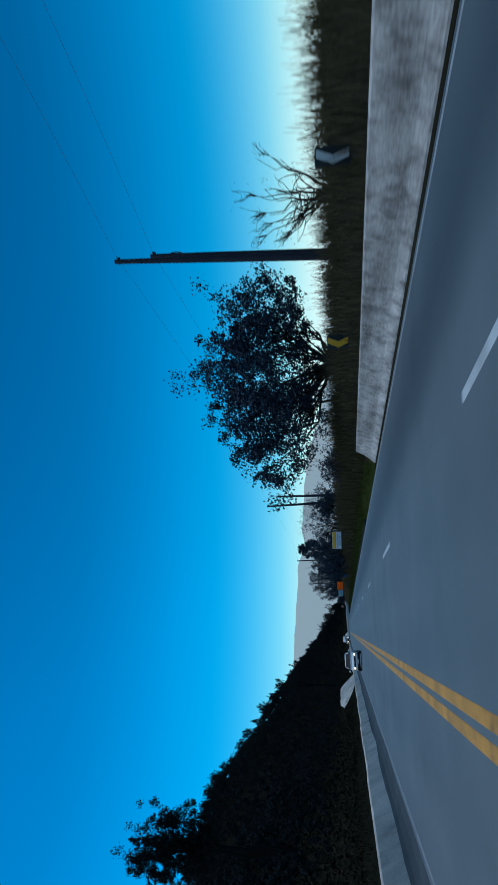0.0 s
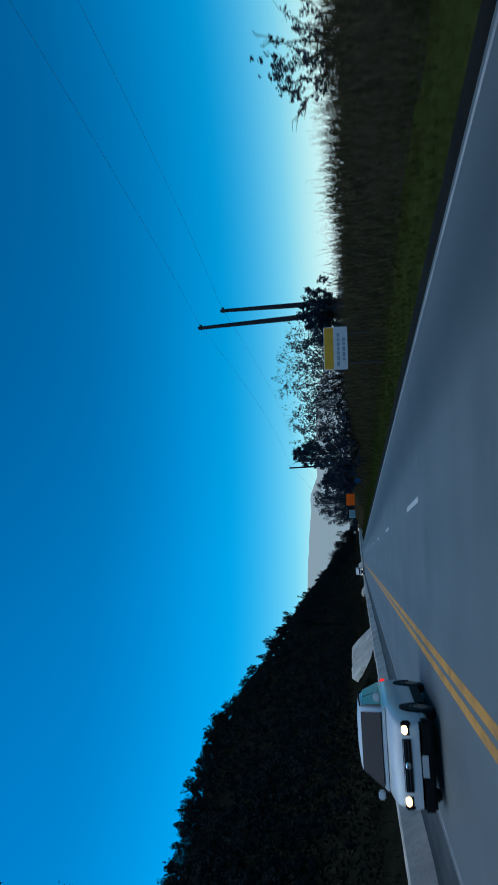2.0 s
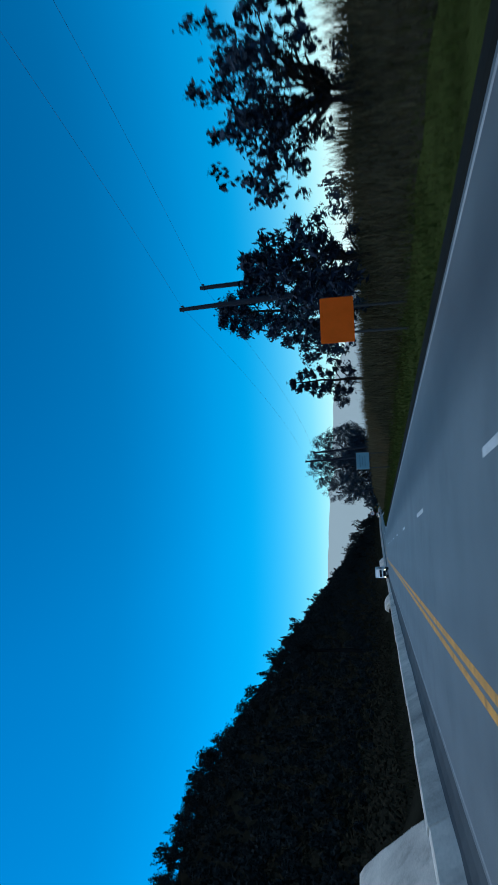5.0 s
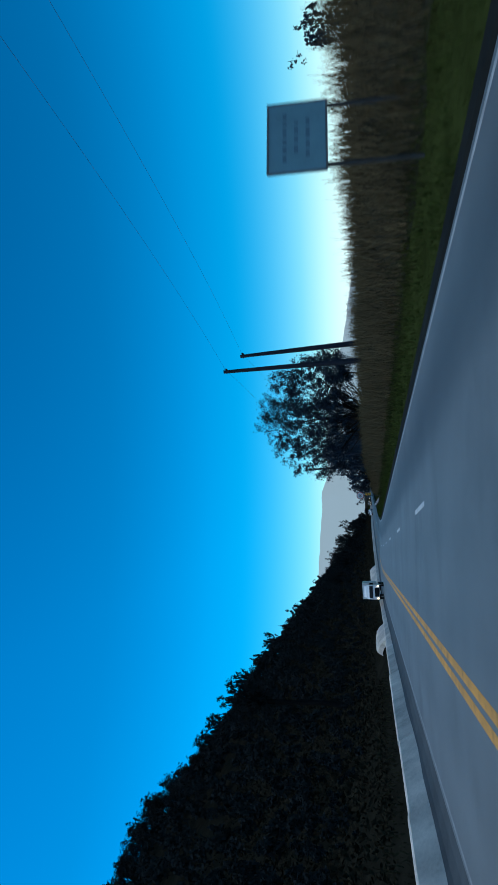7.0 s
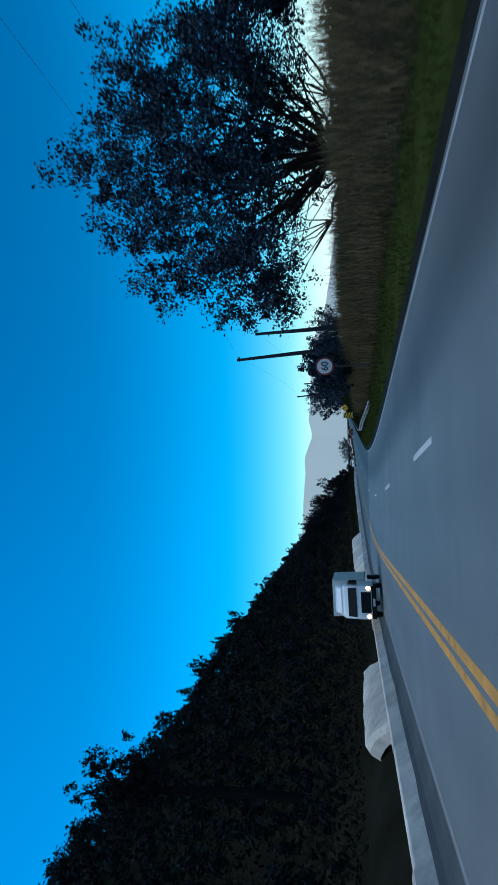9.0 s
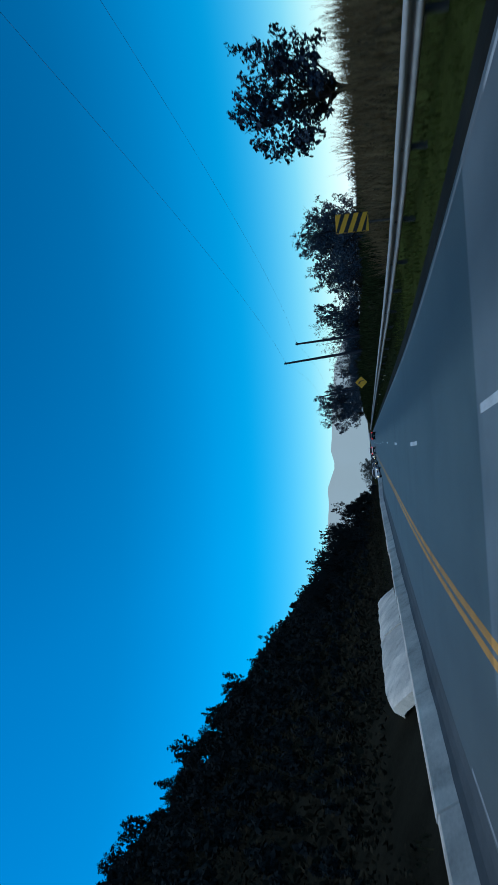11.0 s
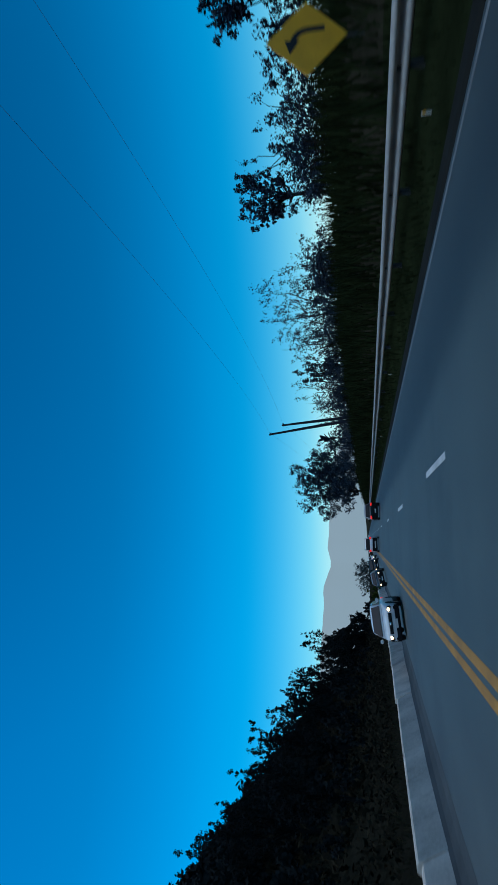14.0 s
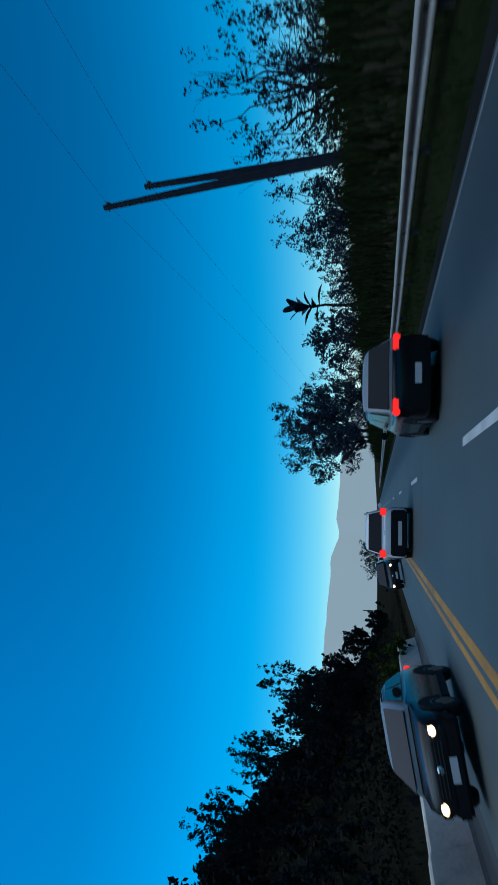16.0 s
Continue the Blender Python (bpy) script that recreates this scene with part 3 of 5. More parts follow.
def pine_tree(s, x, height, width, base=0.15, tiers=13, seed=1, label="", tuft=60, group="roadside trees", boughs=4):
    """A conifer with tiers of boughs that end in dense tufts."""
    rng = np.random.default_rng(seed)
    ob = thing("pine_tree", beside(s, x, ground_z(s, x) - 0.1), label or "dark conifer with tufted boughs", "tree", group)
    wood = [limb((0, 0, 0), (0, 0, height * 0.98), 0.014 * height + 0.04, 0.02, rng, 0.01, 7, 8)]
    centres, spread = [], []
    for i in range(tiers):
        u = i / (tiers - 1)
        z = height * (base + (0.97 - base) * u)
        reach = width / 2 * (1 - u) ** 0.75 * (0.75 + 0.4 * rng.random()) + 0.15
        for k in range(boughs):
            w = (k + 0.8 * rng.random()) * 2 * math.pi / boughs + i * 1.3
            tip = np.array([math.cos(w) * reach, math.sin(w) * reach, z + reach * (0.28 + 0.2 * rng.random())])
            wood.append(limb((0, 0, z), tip, 0.05, 0.012, rng, 0.06, 4, 3))
            for q in (0.55, 1.0):
                if reach * q > 0.2:
                    centres.append(np.array([0, 0, z]) * (1 - q) + tip * q)
                    spread.append(0.041 * width * (0.7 + 0.6 * rng.random()) * (0.5 + 0.5 * (1 - u)))
    v, f = joined(wood)
    mesh_object("trunk", v, f, BARK, ob)
    centres, spread = np.array(centres), np.array(spread)
    cc = np.repeat(centres, tuft, axis=0) + rng.normal(size=(len(centres) * tuft, 3)) * np.repeat(spread, tuft)[:, None]
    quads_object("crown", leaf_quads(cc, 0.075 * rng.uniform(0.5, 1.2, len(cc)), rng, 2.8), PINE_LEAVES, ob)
    return ob


def palm(s, x, height, seed=5):
    rng = np.random.default_rng(seed)
    ob = thing("palm", beside(s, x, ground_z(s, x)), "small palm with stiff upright fronds behind the guardrail", "palm")
    v, f = limb((0, 0, 0), (0, 0, height * 0.72), 0.14, 0.09, rng, 0.02, 7, 5)
    mesh_object("trunk", v, f, BARK, ob)
    for k in range(13):
        w = k * 2.4
        up = 0.15 + 1.15 * k / 12
        d = Vector((math.cos(w) * math.cos(up), math.sin(w) * math.cos(up), math.sin(up)))
        side = d.cross(Vector((0, 0, 1))).normalized()
        L = height * 0.25 * (0.8 + 0.3 * rng.random())
        foot = Vector((0, 0, height * (0.52 + 0.22 * k / 12)))
        quads, rows = [], []
        for i in range(9):
            u = i / 8
            half = 0.04 + 0.30 * math.sin(math.pi * min(u * 0.9 + 0.08, 1.0)) ** 0.8
            p = foot + d * L * u - Vector((0, 0, L * 0.22 * u * u))
            rows.append((p - side * half + Vector((0, 0, half * 0.4)), p, p + side * half + Vector((0, 0, half * 0.4))))
        for r0, r1 in zip(rows, rows[1:]):
            quads += [r0[0], r0[1], r1[1], r1[0], r0[1], r0[2], r1[2], r1[1]]
        quads_object("frond", [tuple(q) for q in quads], PINE_LEAVES, ob)
    return ob


# trees on the right bank, in driving order
broad_tree(45.4, 18.7, 8.3, 16.4, 0.06, 170, 125, 0.13, 11, "broad dark tree with forked trunks on the grass bank", 3, (-1.6, 2.0), fan=72, sigma=0.044)
broad_tree(29.5, 20.5, 5.2, 5.0, 0.05, 30, 2, 0.05, 10, "bare twiggy sapling beside the twin poles", 1, fan=60, bare_twigs=60)
broad_tree(58.0, 20.3, 3.6, 3.8, 0.55, 30, 60, 0.10, 12, "small flat-topped tree on the weedy bank")
broad_tree(60.5, 14.8, 1.7, 3.6, 0.06, 40, 16, 0.09, 13, "low ragged shrub on the bank", fan=80, bare_twigs=14, name="shrub", category="shrub")
broad_tree(67.0, 17.0, 1.9, 3.2, 0.1, 34, 18, 0.085, 33, "low ragged shrub on the bank", fan=80, bare_twigs=12, name="shrub", category="shrub")
broad_tree(76.0, 18.7, 2.9, 3.4, 0.2, 40, 20, 0.085, 14, "low ragged shrub on the bank", fan=70, bare_twigs=16, name="shrub", category="shrub")
broad_tree(100.4, 18.9, 3.5, 4.6, 0.25, 48, 45, 0.13, 15, "slender leafy tree beside the twin poles", 2)
broad_tree(117.5, 19.1, 6.3, 10.5, 0.08, 110, 32, 0.13, 16, "loose bright-gapped tree on the bank", 3, fan=82, bare_twigs=30)
broad_tree(125.2, 13.9, 7, 6.8, 0.08, 110, 46, 0.115, 17, "bushy tree with airy twigs close to the verge", 2, fan=80, sigma=0.05, bare_twigs=36)
broad_tree(114.0, 22.5, 5.8, 6.0, 0.12, 75, 23, 0.12, 18, "sparse airy tree on the bank", 2, fan=80, sigma=0.05, bare_twigs=16)
broad_tree(121.5, 17.0, 5.6, 6.0, 0.08, 66, 24, 0.12, 91, "sparse airy tree on the bank", 2, fan=80, sigma=0.05, bare_twigs=16)
broad_tree(150.0, 14.5, 4.5, 6.0, 0.1, 50, 45, 0.14, 19, "dark rounded roadside tree", 2)
pine_tree(160.0, 14.2, 6.0, 4.5, 0.1, 10, 20, "dark conifer beside the far poles")
broad_tree(166.0, 14.5, 5, 5.0, 0.1, 40, 45, 0.15, 51, "dark rounded roadside tree", 2)
pine_tree(185.8, 22.1, 13.2, 8.6, 0.08, 13, 21, "tall broad conifer with tufted boughs", 190, boughs=4)
pine_tree(191.3, 17.2, 7.7, 4.0, 0.16, 10, 22, "slim young conifer on the bank", 80, boughs=3)
broad_tree(300.0, 95.0, 13, 9.0, 0.3, 40, 40, 0.3, 23, "lone tree far across the field")
broad_tree(275.5, 20.7, 12.6, 17.6, 0.08, 215, 150, 0.135, 24, "large dense tree with forked dark trunks", 3, (0.2, 0.0), fan=69, sigma=0.046)
broad_tree(269.0, 24.5, 4.2, 2.8, 0.4, 24, 40, 0.10, 25, "small tree behind the large tree")
broad_tree(297.0, 13.5, 4.2, 6.0, 0.06, 50, 50, 0.14, 26, "dark bush cluster at the bend", 2, name="bush", category="bush")
broad_tree(305.0, 15.5, 4.8, 5.0, 0.06, 46, 50, 0.15, 27, "dark bush cluster at the bend", 2, name="bush", category="bush")
broad_tree(325.0, 18.0, 5.5, 6.0, 0.06, 46, 50, 0.15, 28, "dark bush cluster at the bend", 2, name="bush", category="bush")
broad_tree(365.0, 24.0, 7, 6.5, 0.12, 60, 46, 0.115, 29, "leafy tree behind the guardrail", 2, sigma=0.05, bare_twigs=14)
broad_tree(372.0, 27.0, 6.5, 7.5, 0.08, 72, 51, 0.115, 30, "leafy tree behind the guardrail", 2, sigma=0.05, bare_twigs=14)
broad_tree(381.0, 30.0, 8.2, 7.0, 0.12, 72, 46, 0.122, 31, "leafy tree behind the guardrail", 2, sigma=0.05, bare_twigs=14)
broad_tree(383.0, 25.0, 7.2, 6.2, 0.10, 72, 46, 0.115, 32, "leafy tree behind the guardrail", 2, sigma=0.05, bare_twigs=14)
broad_tree(387.0, 19.5, 4, 5.4, 0.08, 44, 45, 0.13, 34, "low bushy tree behind the guardrail", 2)
broad_tree(404.0, 23.0, 5.9, 5.0, 0.10, 40, 45, 0.14, 35, "low bushy tree behind the guardrail", 2)
broad_tree(416.0, 24.0, 5.5, 6.5, 0.08, 66, 21, 0.11, 36, "airy shrubby tree behind the guardrail", 2, fan=80, sigma=0.05, bare_twigs=16)
broad_tree(433.0, 30.0, 10.1, 6.4, 0.35, 34, 55, 0.17, 37, "umbrella-shaped tree on a thin bent trunk", 1)
broad_tree(441.0, 26.0, 6.5, 8.0, 0.08, 75, 21, 0.12, 38, "airy shrubby tree behind the guardrail", 3, fan=80, sigma=0.05, bare_twigs=16)
broad_tree(446.0, 22.0, 7.1, 8.0, 0.08, 84, 21, 0.12, 39, "airy shrubby tree behind the guardrail", 3, fan=80, sigma=0.05, bare_twigs=16)
broad_tree(450.0, 19.4, 6.5, 3.6, 0.12, 34, 55, 0.13, 40, "dense upright bush behind the guardrail", 2)
broad_tree(457.5, 29.0, 11.9, 11.0, 0.10, 120, 21, 0.14, 41, "tall sparse tree with bare twigs", 3, fan=80, sigma=0.05, bare_twigs=40)
broad_tree(468.0, 22.0, 7.9, 8.0, 0.08, 90, 21, 0.13, 42, "tall sparse tree with bare twigs", 3, fan=80, sigma=0.05, bare_twigs=40)
broad_tree(478.0, 20.5, 6.3, 7.0, 0.08, 75, 26, 0.12, 43, "airy shrubby tree behind the guardrail", 2, fan=80, sigma=0.05, bare_twigs=16)
broad_tree(489.0, 23.0, 6.3, 6.0, 0.08, 66, 27, 0.13, 44, "airy shrubby tree behind the guardrail", 2, fan=80, sigma=0.05, bare_twigs=16)
HEDGE = [(340, 17.0, 3.0, 5.0), (349, 18.5, 3.6, 5.5), (357, 17.5, 3.4, 5.0), (394, 17.0, 3.0, 4.6), (399, 21.0, 3.6, 5.5), (410, 19.5, 3.4, 5.0), (421, 18.5, 3.0, 5.5), (428, 21.0, 3.6, 5.5), (437, 19.5, 3.4, 5.0), (455, 18.0, 3.6, 5.0), (461, 19.0, 4.2, 6.0), (473, 18.0, 3.8, 5.5), (483, 18.0, 3.4, 5.5), (497, 18.0, 4.0, 6.0), (514, 17.5, 4.4, 7.0), (538, 16.5, 5.0, 8.0), (363, 21, 3.4, 5.5), (369, 22, 3.6, 5.5), (376, 23, 3.8, 6.0), (384, 21.5, 3.4, 5.5), (391, 21, 3.2, 5.5), (405, 20, 3.4, 5.5), (415, 21, 3.4, 5.5), (446, 19, 3.4, 5.0), (490, 19, 3.6, 6.0)]
for i, (s, x, h, w) in enumerate(HEDGE):
    broad_tree(s, x, h * 0.9, w, 0.02, 42, 30, 0.10, 80 + i, "ragged roadside shrub behind the guardrail", 2, group="hedge shrubs", name="shrub", category="shrub")
for i, (s, x, h, w) in enumerate([(536, -13.5, 4.0, 4.0), (533, -16.0, 6.0, 5.0), (530, -19.0, 8.0, 5.5), (524, -22.0, 9.5, 6.5), (515, -18.0, 7.5, 6.0), (505, -15.0, 6.0, 5.0)]):
    broad_tree(s, x, h, w, 0.05, 60, 110, 0.13, 120 + i, "dark tree at the foot of the wooded slope", 2, group="slope trees", mat=FOREST)
broad_tree(472.0, -5.4, 2.3, 3.6, 0.02, 44, 70, 0.10, 130, "small green bush growing over the gutter", 2, name="bush", category="bush", mat=GRASS)
palm(491.2, 18.4, 7.4)
broad_tree(505.0, 19.0, 6.5, 8.0, 0.06, 46, 45, 0.18, 45, "dark rounded roadside tree", 2)
broad_tree(525.0, 17.0, 7.5, 8.0, 0.06, 46, 45, 0.18, 46, "dark rounded roadside tree", 2)
broad_tree(700.0, -15.0, 8, 18.0, 0.05, 60, 45, 0.30, 49, "far tree beside the road, leaves lightened for haze", mat=HAZED_LEAVES)
broad_tree(577.0, 18.7, 20.5, 21.0, 0.05, 120, 90, 0.30, 47, "huge rounded dark tree beside the road", 2)
broad_tree(562.0, 15.0, 9, 9.0, 0.05, 50, 50, 0.25, 48, "dark rounded roadside tree", 2)


def bare(s, x):
    """Whether a place is covered by concrete on the slope."""
    return (138 < s < 172 and x > -16.5) or (268 < s < 300 and x > -13.0) or (324 < s < 362 and x > -13.0) or x > hill_foot(s) - 0.8


def forest():
    """The wood on the hill: loose crowns, finer along the skyline."""
    rng = np.random.default_rng(4)
    cs, sz = [], []
    rows = [(1.0, 1.0, 620, 0.22, 3.3), (0.95, 1.0, 460, 0.23, 3.4), (1.06, 0.95, 240, 0.26, 5.0), (0.90, 1.0, 260, 0.30, 3.8), (0.85, 0.95, 200, 0.36, 4.0), (0.79, 0.95, 180, 0.38, 4.2), (0.73, 0.95, 170, 0.40, 4.4), (0.67, 0.9, 160, 0.40, 4.4), (0.61, 0.9, 160, 0.40, 4.4), (0.55, 0.85, 160, 0.38, 4.4), (0.49, 0.8, 160, 0.36, 4.2), (0.43, 0.75, 160, 0.34, 4.2), (0.37, 0.7, 160, 0.32, 4.2), (0.31, 0.62, 160, 0.29, 4.0), (0.26, 0.55, 160, 0.26, 3.8), (0.21, 0.48, 160, 0.24, 3.6), (0.17, 0.40, 160, 0.20, 3.2), (0.135, 0.30, 150, 0.17, 3.0), (0.105, 0.22, 130, 0.14, 2.6), (0.075, 0.15, 110, 0.11, 2.4)]
    for row, (part_, share, nleaf, size, step) in enumerate(rows):
        s = -40.0
        while s < 1000:
            reach = interp(s, REACH)
            off = part_ * reach
            big = 1 + 0.30 * min(max((off - 50) / 50, 0), 1)
            s += step * big * rng.uniform(0.6, 1.4)
            x = hill_foot(s) - off + rng.normal() * 1.6
            g = ground_z(s, x)
            if bare(s, x) or (ridge_ground(s) < 1 and off > 12):
                continue
            h = TREE_H * big * share * rng.choice([0.75, 0.92, 1.1, 1.35], p=[0.3, 0.35, 0.25, 0.10]) * (0.9 + 0.25 * wobble(s, row, 14, 9))
            w = h * rng.uniform(0.30, 0.46)
            cone = rng.random() < 0.45
            nl = int(nleaf * (1.15 if 400 < s < 570 else 0.85)) if s < 620 else nleaf // 2
            if s < 1.6 * off - 40:
                nl = nl // 4
            knots = 9 if cone else 11
            p = rng.normal(size=(nl, 3))
            p /= np.linalg.norm(p, axis=1)[:, None]
            p *= rng.random(nl)[:, None] ** 0.5
            lumps = rng.normal(size=(knots, 3))
            lumps = lumps / np.linalg.norm(lumps, axis=1)[:, None] * rng.uniform(0.3, 1.0, knots)[:, None]
            p = p * 0.42 + lumps[rng.integers(knots, size=nl)] * 0.68
            zz = h * (0.50 + 0.48 * np.clip(p[:, 2], -1.1, 1.08))
            k = np.clip(1.30 - 1.15 * zz / h, 0.08, 1) if cone else np.clip(1.55 - zz / h, 0.5, 1.0)
            base = at(s, x, g)
            cs.append(np.stack([base.x + p[:, 0] * w * k, base.y + p[:, 1] * w * k, base.z + zz], 1))
            sz.append(size * rng.uniform(0.5, 1.2, nl))
    cs, sz = np.concatenate(cs), np.concatenate(sz)
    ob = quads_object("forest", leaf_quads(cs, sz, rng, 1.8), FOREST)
    return tagged(ob, "dense dark woodland covering the steep hillside", "forest", kind="stuff")


forest()
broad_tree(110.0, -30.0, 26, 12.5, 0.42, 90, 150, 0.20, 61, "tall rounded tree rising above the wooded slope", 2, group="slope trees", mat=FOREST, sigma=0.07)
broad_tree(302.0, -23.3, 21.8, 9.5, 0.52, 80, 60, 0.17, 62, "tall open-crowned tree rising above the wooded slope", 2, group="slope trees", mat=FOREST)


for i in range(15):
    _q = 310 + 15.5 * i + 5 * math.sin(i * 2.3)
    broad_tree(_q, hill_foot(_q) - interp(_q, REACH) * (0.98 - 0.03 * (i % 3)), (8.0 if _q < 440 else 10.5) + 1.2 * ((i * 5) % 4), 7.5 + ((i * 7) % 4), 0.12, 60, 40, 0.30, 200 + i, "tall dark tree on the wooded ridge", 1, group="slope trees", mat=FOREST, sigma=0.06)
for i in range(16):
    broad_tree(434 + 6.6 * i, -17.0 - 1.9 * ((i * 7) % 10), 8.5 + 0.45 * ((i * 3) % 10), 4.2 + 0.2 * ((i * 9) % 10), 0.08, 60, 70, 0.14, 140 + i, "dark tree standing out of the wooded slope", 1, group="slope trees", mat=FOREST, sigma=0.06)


def undergrowth():
    """Low dark scrub that hides the soil of the slope."""
    rng = np.random.default_rng(8)
    n = 130000
    cs = np.empty((n, 3))
    away = 60 * rng.random(n) ** 1.7
    for i in range(n):
        s = rng.uniform(-20, 760)
        x = hill_foot(s) - 1.9 - away[i]
        if bare(s, x):
            x -= 7
        p = at(s, x, ground_z(s, x) + rng.uniform(0, 0.5))
        cs[i] = (p.x, p.y, p.z)
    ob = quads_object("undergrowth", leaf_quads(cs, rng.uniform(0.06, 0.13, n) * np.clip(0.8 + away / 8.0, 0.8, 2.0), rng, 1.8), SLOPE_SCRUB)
    return tagged(ob, "low dark scrub between the trees of the slope", "scrub", kind="stuff")


undergrowth()


def grass(name, s0, s1, x0, x1, count, h0, h1, width, mat, seed, label, power=1.0):
    """Upright blades, denser towards x0 by power."""
    rng = np.random.default_rng(seed)
    v = np.empty((count, 4, 3))
    for i in range(count):
        s = rng.uniform(s0, s1)
        x = x0 + (x1 - x0) * rng.random() ** power
        if x > 0 and s < 43:
            x = max(x, 11.5 + 1.2 * rng.random())
        if x < 0 and bare(s, x):
            x = -6.6 - 0.5 * rng.random()
            h1 = min(h1, 0.3)
        clump = 0.55 + 0.9 * max(0.0, 0.5 + wobble(s, x, 1.8, seed))
        h = rng.uniform(h0, h1) * clump
        p = at(s, x, ground_z(s, x) - 0.03)
        a = rng.random() * 2 * math.pi
        dx, dy = math.cos(a) * width, math.sin(a) * width
        lx, ly = rng.normal() * 0.22 * h, rng.normal() * 0.22 * h
        v[i] = [(p.x - dx, p.y - dy, p.z), (p.x + dx, p.y + dy, p.z), (p.x + lx + dx * 0.25, p.y + ly + dy * 0.25, p.z + h), (p.x + lx - dx * 0.25, p.y + ly - dy * 0.25, p.z + h)]
    ob = quads_object(name, v.reshape(-1, 3), mat)
    return tagged(ob, label, "grass", kind="stuff")


grass("verge_grass", 43, 330, 7.5, 11.6, 50000, 0.07, 0.22, 0.018, GRASS, 71, "short green grass on the verge")
grass("verge_grass", 330, 560, 7.5, 11.0, 20000, 0.08, 0.26, 0.022, SHADED_GRASS, 72, "short green grass under the guardrail, darkened for shade")
grass("tall_grass", -10, 195, 11.3, 19.0, 42000, 0.30, 0.90, 0.020, WEED_GRASS, 73, "tall dull weeds and dry grass on the bank")
grass("tall_grass", 190, 330, 11.3, 19.0, 36000, 0.35, 0.95, 0.020, DRY_GRASS, 78, "tall dry brown grass on the bank")
grass("verge_grass", 118, 141, -6.5, -7.9, 2600, 0.10, 0.30, 0.025, GRASS, 77, "green weeds beside the concrete gutter")
grass("verge_weeds", 43, 330, 9.6, 12.8, 16000, 0.12, 0.42, 0.016, MIXED_GRASS, 79, "ragged olive weeds between the turf and the tall grass")
grass("bank_stalks", -10, 330, 13.5, 22.0, 6000, 0.55, 1.25, 0.014, DRY_GRASS, 76, "thin dry stalks along the crest of the bank")
grass("tall_grass", 330, 395, 10.4, 19.0, 9000, 0.25, 0.65, 0.035, SHADED_GRASS, 74, "tall weeds on the bank behind the guardrail, darkened for shade")
grass("tall_grass", 395, 560, 10.6, 19.0, 26000, 0.40, 1.15, 0.040, SHADED_GRASS, 76, "tall weeds and scrub behind the guardrail, darkened for shade")
grass("tall_grass", -10, 520, -6.5, -13.0, 29000, 0.15, 0.55, 0.035, SLOPE_WEEDS, 75, "low weeds on the cut slope")


# ---- concrete wall at the start of the drive ----
def right_wall():
    wall = tagged(new("wall_right"), "stained low concrete wall with a sloped end", "wall", kind="structure")

    def face(q):
        top = 0.50 + 0.0034 * min(max(41.0 - q, 0), 40)
        return [(10.60, -0.9), (10.64, -0.60), (10.80, -0.34), (11.05, top - 0.03), (11.09, top), (11.36, top), (11.40, -0.9)]

    def panel(name, cuts):
        v, f = [], []
        for q, low in cuts:
            v += [at(q, x, max(min(z, low), -0.9)) for x, z in face(q)]
        n = 7
        for i in range(len(cuts) - 1):
            for j in range(n):
                k = (j + 1) % n
                f.append((i * n + j, (i + 1) * n + j, (i + 1) * n + k, i * n + k))
        f += [tuple(range(n)), tuple((len(cuts) - 1) * n + j for j in range(n))[::-1]]
        mesh_object(name, v, f, WALL_CONCRETE, wall)

    for i in range(21):
        q = -43.0 + i * 4.0
        panel("wall_panel", [(q, 9), (q + 2, 9), (q + 3.985, 9)])
    panel("wall_end", [(41.0, 9), (41.9, -0.02), (42.8, -0.60), (43.0, -0.8)])


right_wall()


# ---- concrete aprons on the cut slope ----
def apron(corners, label, bulge=0.15, count=4):
    """Cast slabs side by side, steep on the bank; corners (s, x, z): far foot, near foot, near top, far top."""
    c = [np.array(q, float) for q in corners]
    mid = beside((c[0][0] + c[1][0]) / 2, c[0][1], 0)
    ob = thing("concrete_apron", mid, label, "concrete apron", "slope aprons")
    inv = mid.inverted()
    m = 8
    for k in range(count):
        v, f = [], []
        tilt = 0.05 * math.sin(k * 2.1)
        for low in (0, 1):
            for i in range(m + 1):
                u = (k + 0.008 + 0.984 * i / m) / count
                for j in range(m + 1):
                    w = j / m
                    q = (c[0] * (1 - u) + c[1] * u) * (1 - w) + (c[3] * (1 - u) + c[2] * u) * w
                    s, x, z = q
                    z += bulge * math.sin(math.pi * w) * (0.6 + 0.4 * math.sin(math.pi * u)) + 0.10 * wobble(s, x, 1.6, 6) + tilt * (1 - w)
                    z -= 0.22 * max(0.0, (w - 0.84) / 0.16) ** 2
                    s += 0.25 * wobble(w * 4, k, 1.0, 12) if i in (0, m) and k in (0, count - 1) else 0.0
                    edge = max(0.0, (u - 0.93) / 0.07)
                    z -= 0.25 * edge ** 2
                    v.append(inv @ at(s, x - 0.30 * low, z + fall(s) * 4.6 - 0.55 * low))
        n = m + 1
        o = n * n
        for i in range(m):
            for j in range(m):
                q = (i * n + j, i * n + j + 1, (i + 1) * n + j + 1, (i + 1) * n + j)
                f.append(q)
                f.append(tuple(g + o for g in q[::-1]))
        rim = [i for i in range(n)] + [i * n + m for i in range(1, n)] + [m * n + j for j in range(m - 1, -1, -1)] + [i * n for i in range(m - 1, 0, -1)]
        for a, b in zip(rim, rim[1:] + rim[:1]):
            f.append((b, a, a + o, b + o))
        mesh_object("slab", v, f, CONCRETE, ob)
    return ob


